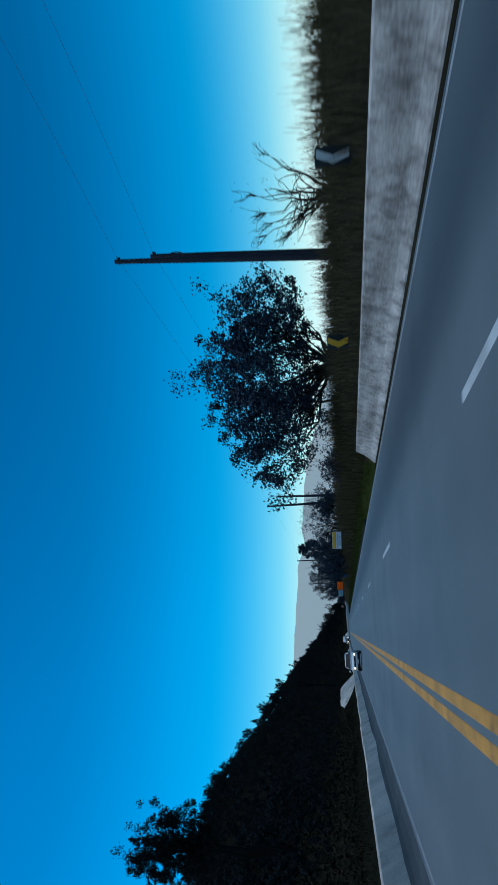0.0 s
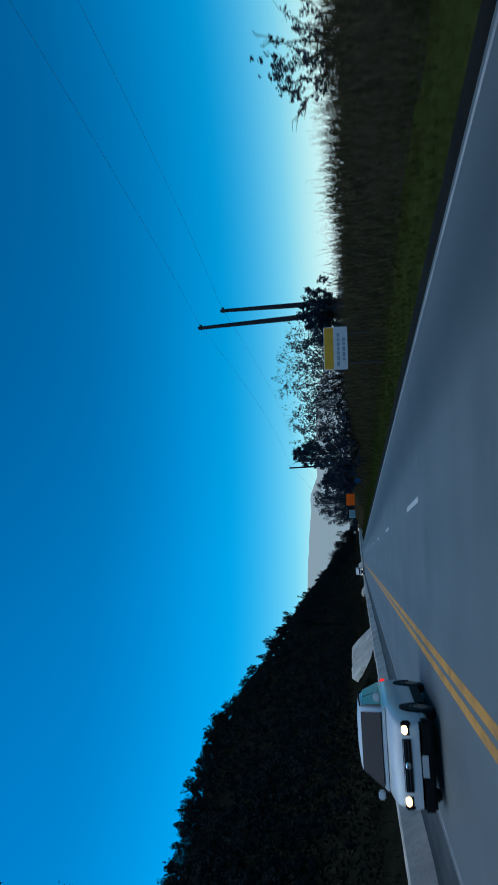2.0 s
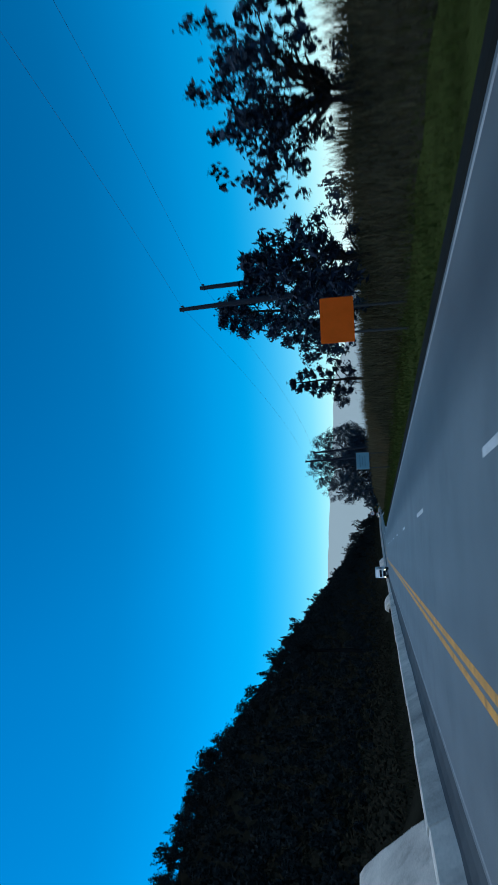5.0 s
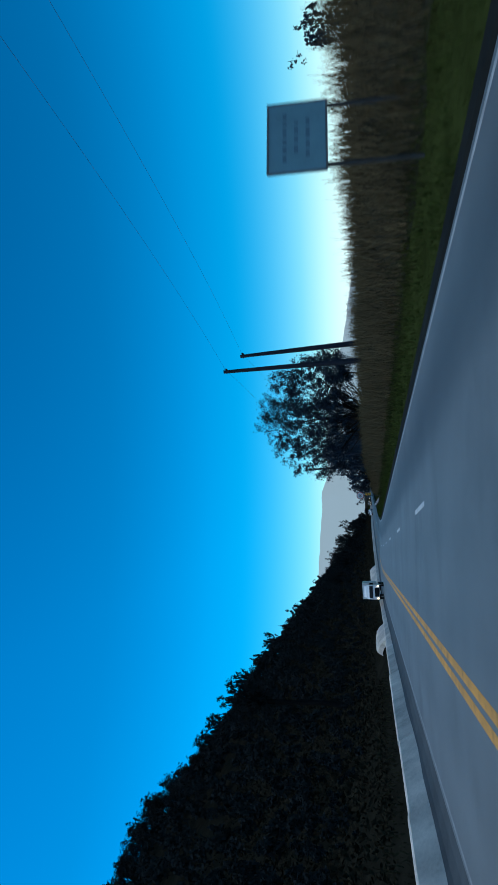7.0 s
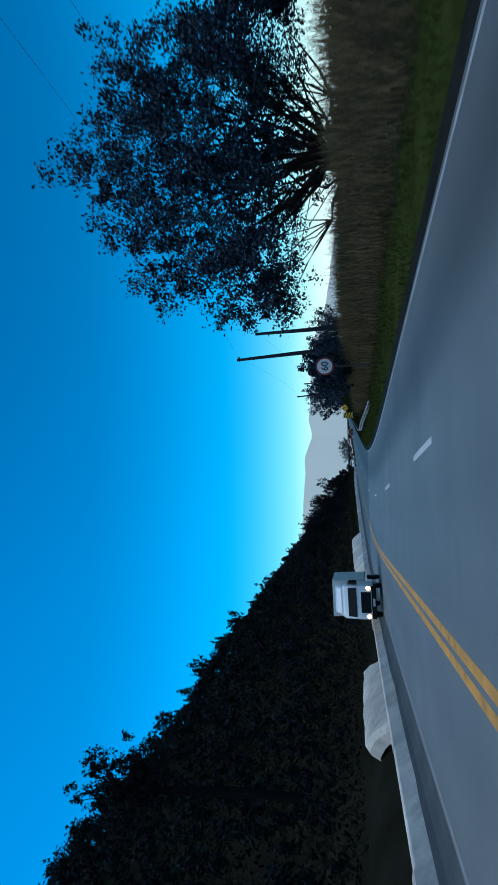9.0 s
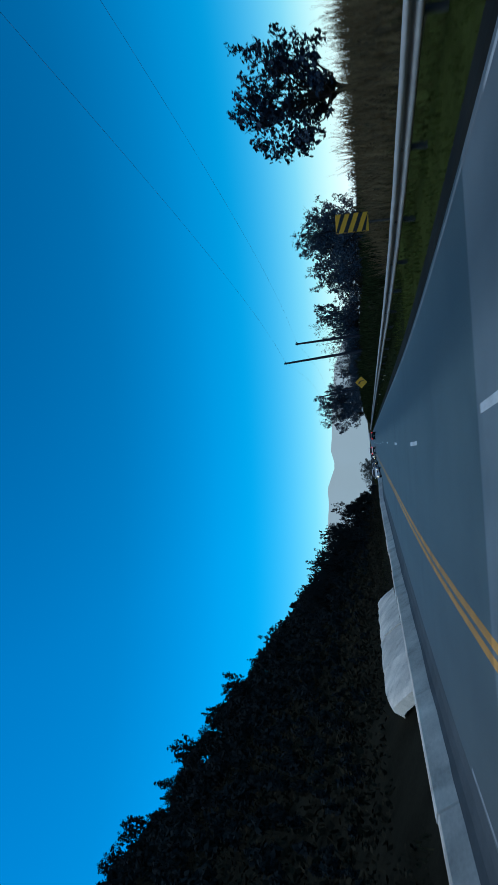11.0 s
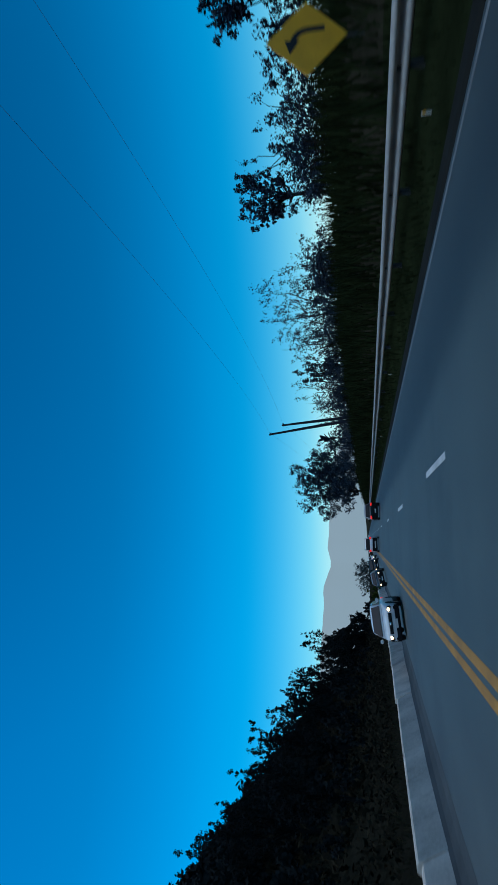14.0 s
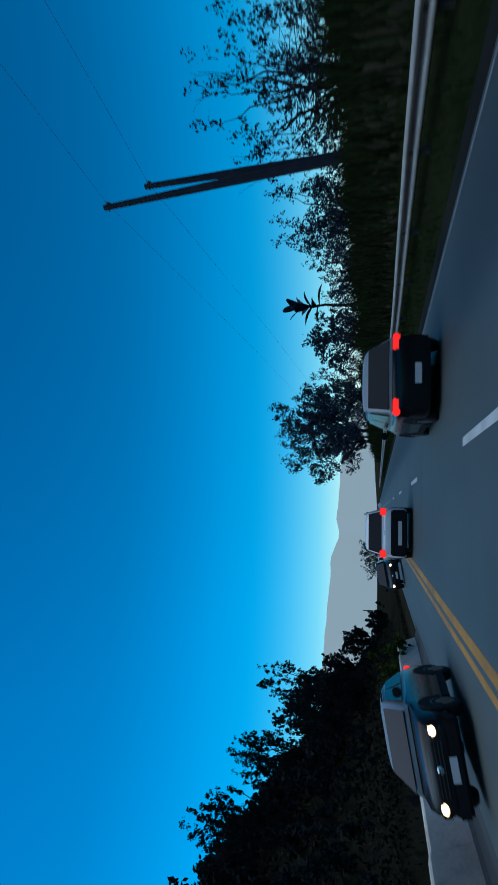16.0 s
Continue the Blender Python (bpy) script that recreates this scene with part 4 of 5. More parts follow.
apron([(164, -8.5, -0.2), (146, -10.5, -0.05), (150, -14.3, 3.15), (167, -12.4, 3.3)], "pale concrete slabs on the slope behind the gutter", 0.1, 3)
apron([(291, -8.1, 0.0), (277.5, -8.2, -0.05), (281.0, -10.8, 1.25), (296, -10.5, 1.05)], "pale weathered concrete hump on the slope behind the gutter", 0.45, 2)
apron([(356, -9.0, 0.2), (331, -8.2, -0.1), (334, -10.8, 1.5), (358, -11.0, 1.75)], "pale concrete slabs on the slope behind the gutter", 0.2, 4)


# ---- poles and wires ----
def utility_pole(s, x, top_z, foot, label):
    """A pole whose top stands at x and whose foot stands a little aside."""
    g = ground_z(s, foot)
    height = top_z - g
    d = x - foot
    ob = thing("utility_pole", beside(s, foot, g), label, "utility pole", "power line poles")
    v, f = tube_data([(-0.03 * d, 0, -0.4), (d * 0.5, 0, height * 0.5), (d, 0, height)], [0.23, 0.19, 0.13], 10)
    mesh_object("shaft", v, f, POLE, ob, smooth=False)
    if s == 34.5:
        # ring-shaped bracket beside the first tall pole
        loop_ = [(d * 0.72 + 0.30 - 0.20 * math.cos(2 * math.pi * k / 14), 0, 10.2 - g + 0.42 * math.sin(2 * math.pi * k / 14)) for k in range(15)]
        v, f = tube_data(loop_, [0.035] * 15, 6)
        mesh_object("bracket_loop", v, f, POST_STEEL, ob, "elongated bracket loop")
    v, f = tube_data([(d - 0.18, 0, height - 0.25), (d + 0.24, 0, height - 0.25)], [0.03, 0.03], 6)
    mesh_object("bracket", v, f, POST_STEEL, ob)
    v, f = tube_data([(d + 0.22, 0, height - 0.25), (d + 0.22, 0, height - 0.16), (d + 0.22, 0, height - 0.06)], [0.04, 0.07, 0.03], 8)
    mesh_object("insulator", v, f, POST_STEEL, ob)
    return at(s, x + 0.22, top_z - 0.1)


TALL, SHORT = "tall bare concrete pole of a twin pair", "shorter bare concrete pole of a twin pair"
PAIRS = [((34.5, 20.7, 13.7, 20.2), (35.6, 21.6, 12.0, 21.1)), ((102.8, 19.1, 13.0, 19.7), (104.0, 20.85, 11.55, 21.0)), ((172.9, 17.7, 13.4, 18.2), (172.8, 19.0, 12.0, 19.3)), ((237.8, 16.3, 12.55, 16.75), (238.7, 17.8, 11.4, 18.45)), ((303.4, 15.65, 11.8, 16.4), (304.6, 18.2, 10.2, 18.5)), ((388.9, 14.85, 12.55, 15.9), (390.7, 17.7, 11.05, 18.3)), ((465.9, 15.3, 13.5, 16.95), (466.7, 16.6, 11.9, 17.45)), ((612.0, 20.5, 13.0, 21.2), (613.0, 22.8, 11.5, 23.0))]
utility_pole(680.0, -33.0, 6.9, -33.0, "thin far pole standing beyond the wooded spur")
tops = []
for a, b in PAIRS:
    pair = []
    for (s, x, z, foot), lab in ((a, TALL), (b, SHORT)):
        pair.append(utility_pole(s, x, z, foot, lab))
    tops.append(pair)
for k in range(2):
    for i in range(len(tops) - 1):
        a, b = tops[i][k], tops[i + 1][k]
        pts = [a.lerp(b, u / 16) - Vector((0, 0, 1.0 * (1 - (u / 8 - 1) ** 2))) for u in range(17)]
        v, f = tube_data(pts, [0.006] * 17, 4)
        tagged(mesh_object("power_cable", v, f, WIRE), "thin dark sagging cable between poles", "cable", "power cables")
    a = tops[0][k]
    b = a + (a - tops[1][k])
    pts = [a.lerp(b, u / 16) - Vector((0, 0, 1.0 * (1 - (u / 8 - 1) ** 2))) for u in range(17)]
    v, f = tube_data(pts, [0.006] * 17, 4)
    tagged(mesh_object("power_cable", v, f, WIRE), "thin dark sagging cable between poles", "cable", "power cables")


# ---- road signs ----
def unbend(X, Y):
    """Along the road and beside it, of a world point."""
    s = Y
    for _ in range(12):
        a = heading(s)
        c = at(s)
        s += (X - c.x) * math.sin(a) + (Y - c.y) * math.cos(a)
    a = heading(s)
    c = at(s)
    return s, (X - c.x) * math.cos(a) - (Y - c.y) * math.sin(a)


SIGN_WHITE = material("sign_white", (0.62, 0.63, 0.64), rough=0.5, spread=0.12, scale=2, fine=20)
SIGN_PALE = material("sign_faded", (0.55, 0.55, 0.50), rough=0.6, spread=0.2, scale=3, fine=20)
SIGN_GREY = material("sign_grey_blue", (0.15, 0.31, 0.37), rough=0.5, spread=0.15, scale=1.5, fine=15)
SIGN_YELLOW = material("sign_yellow", (0.72, 0.36, 0.018), rough=0.5, spread=0.15, scale=2, fine=20)
SIGN_ORANGE = material("sign_orange", (0.95, 0.13, 0.012), rough=0.7, spec=0.05, spread=0.10, scale=2, fine=20)
SIGN_BLACK = material("sign_black", (0.012, 0.012, 0.012), rough=0.6, spread=0.2)
SIGN_BLUE = material("sign_blue", (0.012, 0.06, 0.14), rough=0.6, spec=0.1, spread=0.15)
SIGN_RED = material("sign_red", (0.30, 0.015, 0.02), rough=0.5, spread=0.12)
SIGN_TEXT = material("sign_text", (0.24, 0.30, 0.36), rough=0.6, spread=0.1)
SIGN_DIM = material("sign_faded_text", (0.10, 0.20, 0.26), rough=0.6, spread=0.1)
SIGN_BACK = material("sign_back", (0.16, 0.16, 0.17), rough=0.5, metal=0.4, spread=0.2)


def plate(name, outline, y0, y1, mat, parent, label=""):
    """A flat plate with an outline of (x, z), from y0 to y1."""
    n = len(outline)
    v = [(x, y0, z) for x, z in outline] + [(x, y1, z) for x, z in outline]
    f = [tuple(range(n)), tuple(range(n, 2 * n))[::-1]] + [(i, i + n, (i + 1) % n + n, (i + 1) % n) for i in range(n)]
    ob = mesh_object(name, v, f, mat, parent, label)
    bm = bmesh.new()
    bm.from_mesh(ob.data)
    bmesh.ops.recalc_face_normals(bm, faces=bm.faces)
    bm.to_mesh(ob.data)
    bm.free()
    return ob


def rect(x0, x1, z0, z1, r=0.0):
    if not r:
        return [(x0, z0), (x1, z0), (x1, z1), (x0, z1)]
    o = []
    for cx, cz, a0 in ((x1 - r, z0 + r, -90), (x1 - r, z1 - r, 0), (x0 + r, z1 - r, 90), (x0 + r, z0 + r, 180)):
        for k in range(4):
            a = math.radians(a0 + 30 * k)
            o.append((cx + r * math.cos(a), cz + r * math.sin(a)))
    return o


def post(parent, x, y, z0, z1, r=0.05, name="post"):
    v, f = tube_data([(x, y, z0), (x, y, z1)], [r, r], 8)
    return mesh_object(name, v, f, POST_STEEL, parent)


def sign_base(name, s, x, label, turn=0.0):
    g = ground_z(s, x)
    return thing(name, beside(s, x, g, turn), label, "road sign"), g


def info_sign():
    ob, g = sign_base("information_sign", 86.6, 11.75, "rectangular sign, yellow band over a white lettered field, on steel posts", 3)
    z0, z1 = 1.70 - g, 2.82 - g
    plate("panel", rect(-1.07, 1.07, z0, z1, 0.05), 0, 0.03, SIGN_WHITE, ob, "white sign panel")
    plate("band", rect(-1.04, 1.04, z1 - 0.46, z1 - 0.03), -0.006, 0.0, SIGN_YELLOW, ob, "yellow upper band")
    for i, (a, b) in enumerate(((-0.9, 0.75), (-0.62, 0.60))):
        z = z1 - 0.62 - i * 0.26
        bm = bmesh.new()
        k = a
        rng = random.Random(i)
        while k < b:
            w = rng.uniform(0.10, 0.26)
            box(bm, k, min(k + w, b), -0.006, 0.0, z - 0.13, z)
            part("text_bar", bm, SIGN_TEXT, ob)
            bm = bmesh.new()
            k += w + 0.06
        bm.free()
    for px in (-0.75, 0.75):
        post(ob, px, 0.07, -0.4, z1 - 0.05)


def big_sign():
    ob, g = sign_base("information_sign", 202.1, 11.25, "large grey-blue rectangular sign with faint text on two posts", 2)
    z0, z1 = 2.10 - g, 3.47 - g
    plate("panel", rect(-0.90, 0.90, z0, z1, 0.04), 0, 0.03, SIGN_GREY, ob, "grey-blue sign panel")
    for x0, x1, a, b in ((-0.90, 0.90, z0, z0 + 0.05), (-0.90, 0.90, z1 - 0.05, z1), (-0.90, -0.85, z0 + 0.05, z1 - 0.05), (0.85, 0.90, z0 + 0.05, z1 - 0.05)):
        plate("border", rect(x0, x1, a, b), -0.008, 0.0, SIGN_BACK, ob, "dark border strip")
    for i, half_w in enumerate((0.62, 0.40, 0.52)):
        z = z1 - 0.36 - i * 0.26
        k = -half_w
        rng = random.Random(i + 9)
        while k < half_w:
            w = rng.uniform(0.10, 0.28)
            bm = bmesh.new()
            box(bm, k, min(k + w, half_w), -0.005, 0.0, z - 0.09, z)
            part("text_bar", bm, SIGN_DIM, ob)
            k += w + 0.05
    for px in (-0.72, 0.78):
        post(ob, px, 0.08, -0.4, z1 - 0.05, 0.055)


def orange_sign():
    ob, g = sign_base("warning_sign", 157.5, 10.6, "plain orange rectangular roadworks sign on a post")
    plate("panel", rect(-0.88, 0.88, 1.95 - g, 3.2 - g, 0.05), 0, 0.03, SIGN_ORANGE, ob, "orange sign panel")
    for px in (-0.5, 0.5):
        post(ob, px, 0.07, -0.4, 3.1 - g)


def blue_sign():
    ob, g = sign_base("small_sign", 141.0, 11.6, "small dark blue sign on a post")
    plate("panel", rect(-0.30, 0.30, 1.05 - g, 1.8 - g, 0.04), 0, 0.02, SIGN_BLUE, ob, "dark blue sign panel")
    post(ob, 0, 0.05, -0.4, 1.75 - g, 0.035)


def disc(r, n=36, cz=0.0):
    return [(r * math.cos(2 * math.pi * k / n), cz + r * math.sin(2 * math.pi * k / n)) for k in range(n)]


def letters(text, size, m, mat, parent, name="lettering"):
    cu = bpy.data.curves.new(name, "FONT")
    cu.body, cu.size, cu.extrude, cu.align_x, cu.align_y = text, size, 0.004, "CENTER", "CENTER"
    cu.offset = 0.006
    tmp = new(name, cu)
    me = bpy.data.meshes.new_from_object(tmp.evaluated_get(bpy.context.evaluated_depsgraph_get()))
    bpy.data.objects.remove(tmp)
    me.materials.clear()
    me.materials.append(mat)
    ob = new(name, me)
    ob.parent = parent
    ob.matrix_local = m
    return ob


def speed_sign():
    s, x = unbend(9.97, 277.2)
    ob, g = sign_base("speed_limit_sign", s, x, "round white speed limit sign with a red ring reading 60", 2)
    c = 2.78 - g
    plate("panel", disc(0.47, cz=c), 0, 0.025, SIGN_RED, ob, "red ring")
    plate("face", disc(0.395, cz=c), -0.008, 0.0, SIGN_WHITE, ob, "white face")
    letters("60", 0.50, pose(0, -0.020, c - 0.01, 90, 0, 0), SIGN_BLACK, ob)
    post(ob, 0, 0.06, -0.4, c + 0.3, 0.04)


def curve_sign():
    ob, g = sign_base("curve_warning_sign", 394.8, 12.1, "yellow diamond sign with a bent black arrow")
    c, h = 2.26 - g, 0.86
    plate("panel", [(0, c - h), (h, c), (0, c + h), (-h, c)], 0, 0.025, SIGN_YELLOW, ob, "yellow diamond panel")
    pts = []
    for k in range(9):
        a = math.radians(k * 10)
        pts.append((0.20 - 0.32 * (1 - math.cos(a)), c - 0.02 + 0.32 * math.sin(a)))
    path = [(0.20, c - 0.38)] + pts
    quads, n = [], len(path)
    for i, (px, pz) in enumerate(path):
        qx, qz = path[min(i + 1, n - 1)]
        rx, rz = path[max(i - 1, 0)]
        d = Vector((qx - rx, qz - rz)).normalized()
        quads.append(((px - d.y * 0.06, pz + d.x * 0.06), (px + d.y * 0.06, pz - d.x * 0.06)))
    outline = [q[0] for q in quads] + [q[1] for q in quads][::-1]
    plate("arrow_shaft", outline, -0.006, 0.0, SIGN_BLACK, ob)
    ex, ez = path[-1]
    plate("arrow_head", [(ex + 0.04, ez - 0.15), (ex - 0.26, ez + 0.06), (ex + 0.06, ez + 0.17)], -0.006, 0.0, SIGN_BLACK, ob)
    post(ob, 0, 0.06, -0.4, c + 0.5, 0.045)


def chevron(s, x, mat, label):
    ob, g = sign_base("chevron_sign", s, x, label, 6)
    c = 1.36 - g
    plate("panel", rect(-0.36, 0.36, c - 0.50, c + 0.50, 0.03), 0, 0.02, SIGN_BLACK, ob, "black panel")
    plate("chevron", [(0.24, c + 0.46), (-0.06, c + 0.46), (-0.30, c), (-0.06, c - 0.46), (0.24, c - 0.46), (0.02, c)], -0.006, 0.0, mat, ob, "bright chevron")
    post(ob, 0, 0.05, -0.3, c + 0.3, 0.04)


def marker():
    s, x = unbend(14.0, 319.0)
    ob, g = sign_base("object_marker", s, x, "obstacle marker with diagonal black and yellow stripes", 2)
    c = 1.75 - g
    plate("panel", rect(-0.32, 0.32, c - 0.55, c + 0.55), 0, 0.02, SIGN_YELLOW, ob, "yellow panel")
    for k in range(4):
        z = c - 0.60 + k * 0.30
        lo, hi = c - 0.55, c + 0.55
        o = [(-0.32, z + 0.30), (-0.32, z + 0.16), (0.32, z - 0.08), (0.32, z + 0.06)]
        o = [(px, min(max(pz, lo), hi)) for px, pz in o]
        plate("stripe", o, -0.006, 0.0, SIGN_BLACK, ob)
    post(ob, 0, 0.05, -0.3, c + 0.3, 0.04)


info_sign()
big_sign()
orange_sign()
blue_sign()
speed_sign()
curve_sign()
chevron(18.6, 13.6, SIGN_PALE, "black chevron sign with a faded pale arrow on the bank")
chevron(31.0, 13.6, SIGN_YELLOW, "black chevron sign with a yellow arrow on the bank")
marker()


# ---- guardrail ----
def guardrail():
    ob = thing("guardrail", beside(300, 9.2, 0), "galvanised W-beam guardrail on steel posts along the verge", "guardrail")
    inv = ob.matrix_world.inverted()

    def off(s):
        return 9.2 + 1.6 * max(0.0, (318 - s) / 22) ** 2

    def gz(s):
        return -0.55 * max(0.0, (306 - s) / 10) ** 1.2

    prof = [(0.00, 0.82), (-0.06, 0.81), (-0.10, 0.775), (-0.10, 0.735), (-0.06, 0.705), (0.03, 0.69), (0.03, 0.62), (-0.06, 0.605), (-0.10, 0.575), (-0.10, 0.525), (-0.06, 0.495), (0.0, 0.485), (0.012, 0.495), (-0.05, 0.55), (0.042, 0.61), (0.042, 0.70), (-0.05, 0.755), (0.012, 0.81)]
    s = 296.0
    while s < 640:
        n, w = 3, len(prof)
        verts, faces = [], []
        for i in range(n):
            q = s + 4.02 * i / (n - 1)
            for x, z in prof:
                verts.append(inv @ at(q, off(q) + x, z - 0.11 + gz(q) + ground_z(q, 9.2) * 0.4))
        for i in range(n - 1):
            for j in range(w):
                k = (j + 1) % w
                faces.append((i * w + j, (i + 1) * w + j, (i + 1) * w + k, i * w + k))
        mesh_object("rail", verts, faces, GALVANISED, ob, smooth=True)
        if s > 302:
            bm = bmesh.new()
            box(bm, 0.02, 0.14, -0.05, 0.05, -0.3, 0.68, 0.008)
            p = part("post", bm, POST_STEEL, ob)
            p.matrix_local = inv @ beside(s + 0.3, off(s), ground_z(s, 9.2) * 0.4)
        s += 4.0


guardrail()
for s, x in ((350.5, 8.6), (354.0, 8.6), (371.5, 8.6), (389.0, 8.6), (392.6, 8.6), (410.0, 8.6), (427.0, 8.6)):
    m = thing("delineator", beside(s, x, ground_z(s, x)), "short white reflector post in the verge grass", "delineator", "verge delineators")
    bm = bmesh.new()
    box(bm, -0.022, 0.022, -0.012, 0.012, -0.1, 0.20, 0.008)
    part("stake", bm, SIGN_PALE, m)
    bm = bmesh.new()
    box(bm, -0.018, 0.018, -0.018, -0.011, 0.13, 0.18)
    part("reflector", bm, SIGN_YELLOW, m, "amber reflector")


# ---- vehicles ----
PAINT_WHITE = material("car_paint_white", (0.62, 0.63, 0.64), rough=0.25, spread=0.05, scale=2, fine=20)
PAINT_DARK = material("car_paint_dark", (0.004, 0.004, 0.005), rough=0.22, spec=0.25, spread=0.08, scale=2, fine=20)
# light cabin colour that stands in for sky reflected in the dark cars' paint
PAINT_SKY_SHEEN = material("car_paint_sky_sheen", (0.22, 0.23, 0.24), rough=0.3, spread=0.05, scale=2, fine=20)
PAINT_GREY = material("car_paint_grey", (0.010, 0.011, 0.013), rough=0.25, spec=0.25, spread=0.08, scale=2, fine=20)
PLASTIC = material("black_plastic", (0.006, 0.006, 0.007), rough=0.7, spec=0.15, spread=0.15)
GLASS = material("car_glass", (0.010, 0.014, 0.018), rough=0.2, spread=0, spec=0.06)
TYRE = material("tyre_rubber", (0.010, 0.010, 0.010), rough=0.85, spread=0.2)
RIM = material("wheel_rim", (0.12, 0.12, 0.13), rough=0.3, metal=0.9, spread=0.1)
CHROME = material("chrome", (0.6, 0.6, 0.6), rough=0.15, metal=1.0, spread=0)
TAIL = material("tail_light", (0.5, 0.01, 0.01), rough=0.2, spread=0, emit=(1.0, 0.025, 0.02), power=0.95)
HEAD = material("head_light", (0.9, 0.85, 0.7), rough=0.2, spread=0, emit=(1.0, 0.66, 0.32), power=4.0)
PLATE_MAT = material("number_plate", (0.45, 0.45, 0.45), rough=0.5, spread=0.1)
CANVAS = material("box_body_white", (0.50, 0.50, 0.48), rough=0.6, spread=0.12, scale=1.5, fine=12)


def loft(sections):
    """A closed skin through rings of equal length, with capped ends."""
    n, w = len(sections), len(sections[0])
    v = [p for ring in sections for p in ring]
    f = []
    for i in range(n - 1):
        for j in range(w):
            k = (j + 1) % w
            f.append((i * w + j, i * w + k, (i + 1) * w + k, (i + 1) * w + j))
    f.append(tuple(range(w)))
    f.append(tuple((n - 1) * w + j for j in range(w))[::-1])
    return v, f


def skin(name, sections, mat, parent, label="", bevel=0.03, sub=0):
    v, f = loft(sections)
    bm = bmesh.new()
    vs = [bm.verts.new(p) for p in v]
    for g in f:
        bm.faces.new([vs[i] for i in g])
    ob = part(name, bm, mat, parent, label, smooth=True)
    ob.data.set_sharp_from_angle(angle=math.radians(48))
    if bevel:
        m = ob.modifiers.new("edges", "BEVEL")
        m.width, m.segments, m.limit_method, m.angle_limit = bevel, 2, "ANGLE", radians(28)
    return ob


def quad_panel(name, corners, mat, parent, label="", thick=0.012):
    c = [Vector(p) for p in corners]
    n = (c[1] - c[0]).cross(c[2] - c[0]).normalized() * thick
    v = c + [p + n for p in c]
    k = len(c)
    f = [tuple(range(k)), tuple(range(k, 2 * k))] + [(i, (i + 1) % k, (i + 1) % k + k, i + k) for i in range(k)]
    bm = bmesh.new()
    vs = [bm.verts.new(p) for p in v]
    for g in f:
        bm.faces.new([vs[i] for i in g])
    return part(name, bm, mat, parent, label)


def wheel(parent, x, y, r, width, side):
    bm = bmesh.new()
    v, f = loft([[(x + side * o, y + rr * math.cos(a), r + rr * math.sin(a)) for a in [2 * math.pi * k / 22 for k in range(22)]] for o, rr in ((-width, r * 0.9), (-width * 0.85, r), (-width * 0.1, r), (0.0, r * 0.92), (0.01, r * 0.66))])
    vs = [bm.verts.new(p) for p in v]
    for g in f:
        bm.faces.new([vs[i] for i in g])
    w = part("wheel", bm, TYRE, parent, "black tyre", smooth=True)
    bm = bmesh.new()
    v, f = loft([[(x + side * o, y + rr * math.cos(a), r + rr * math.sin(a)) for a in [2 * math.pi * k / 22 for k in range(22)]] for o, rr in ((0.005, r * 0.66), (0.02, r * 0.62), (0.012, r * 0.5), (0.03, r * 0.12))])
    vs = [bm.verts.new(p) for p in v]
    for g in f:
        bm.faces.new([vs[i] for i in g])
    part("rim", bm, RIM, w, "steel wheel rim", smooth=True)


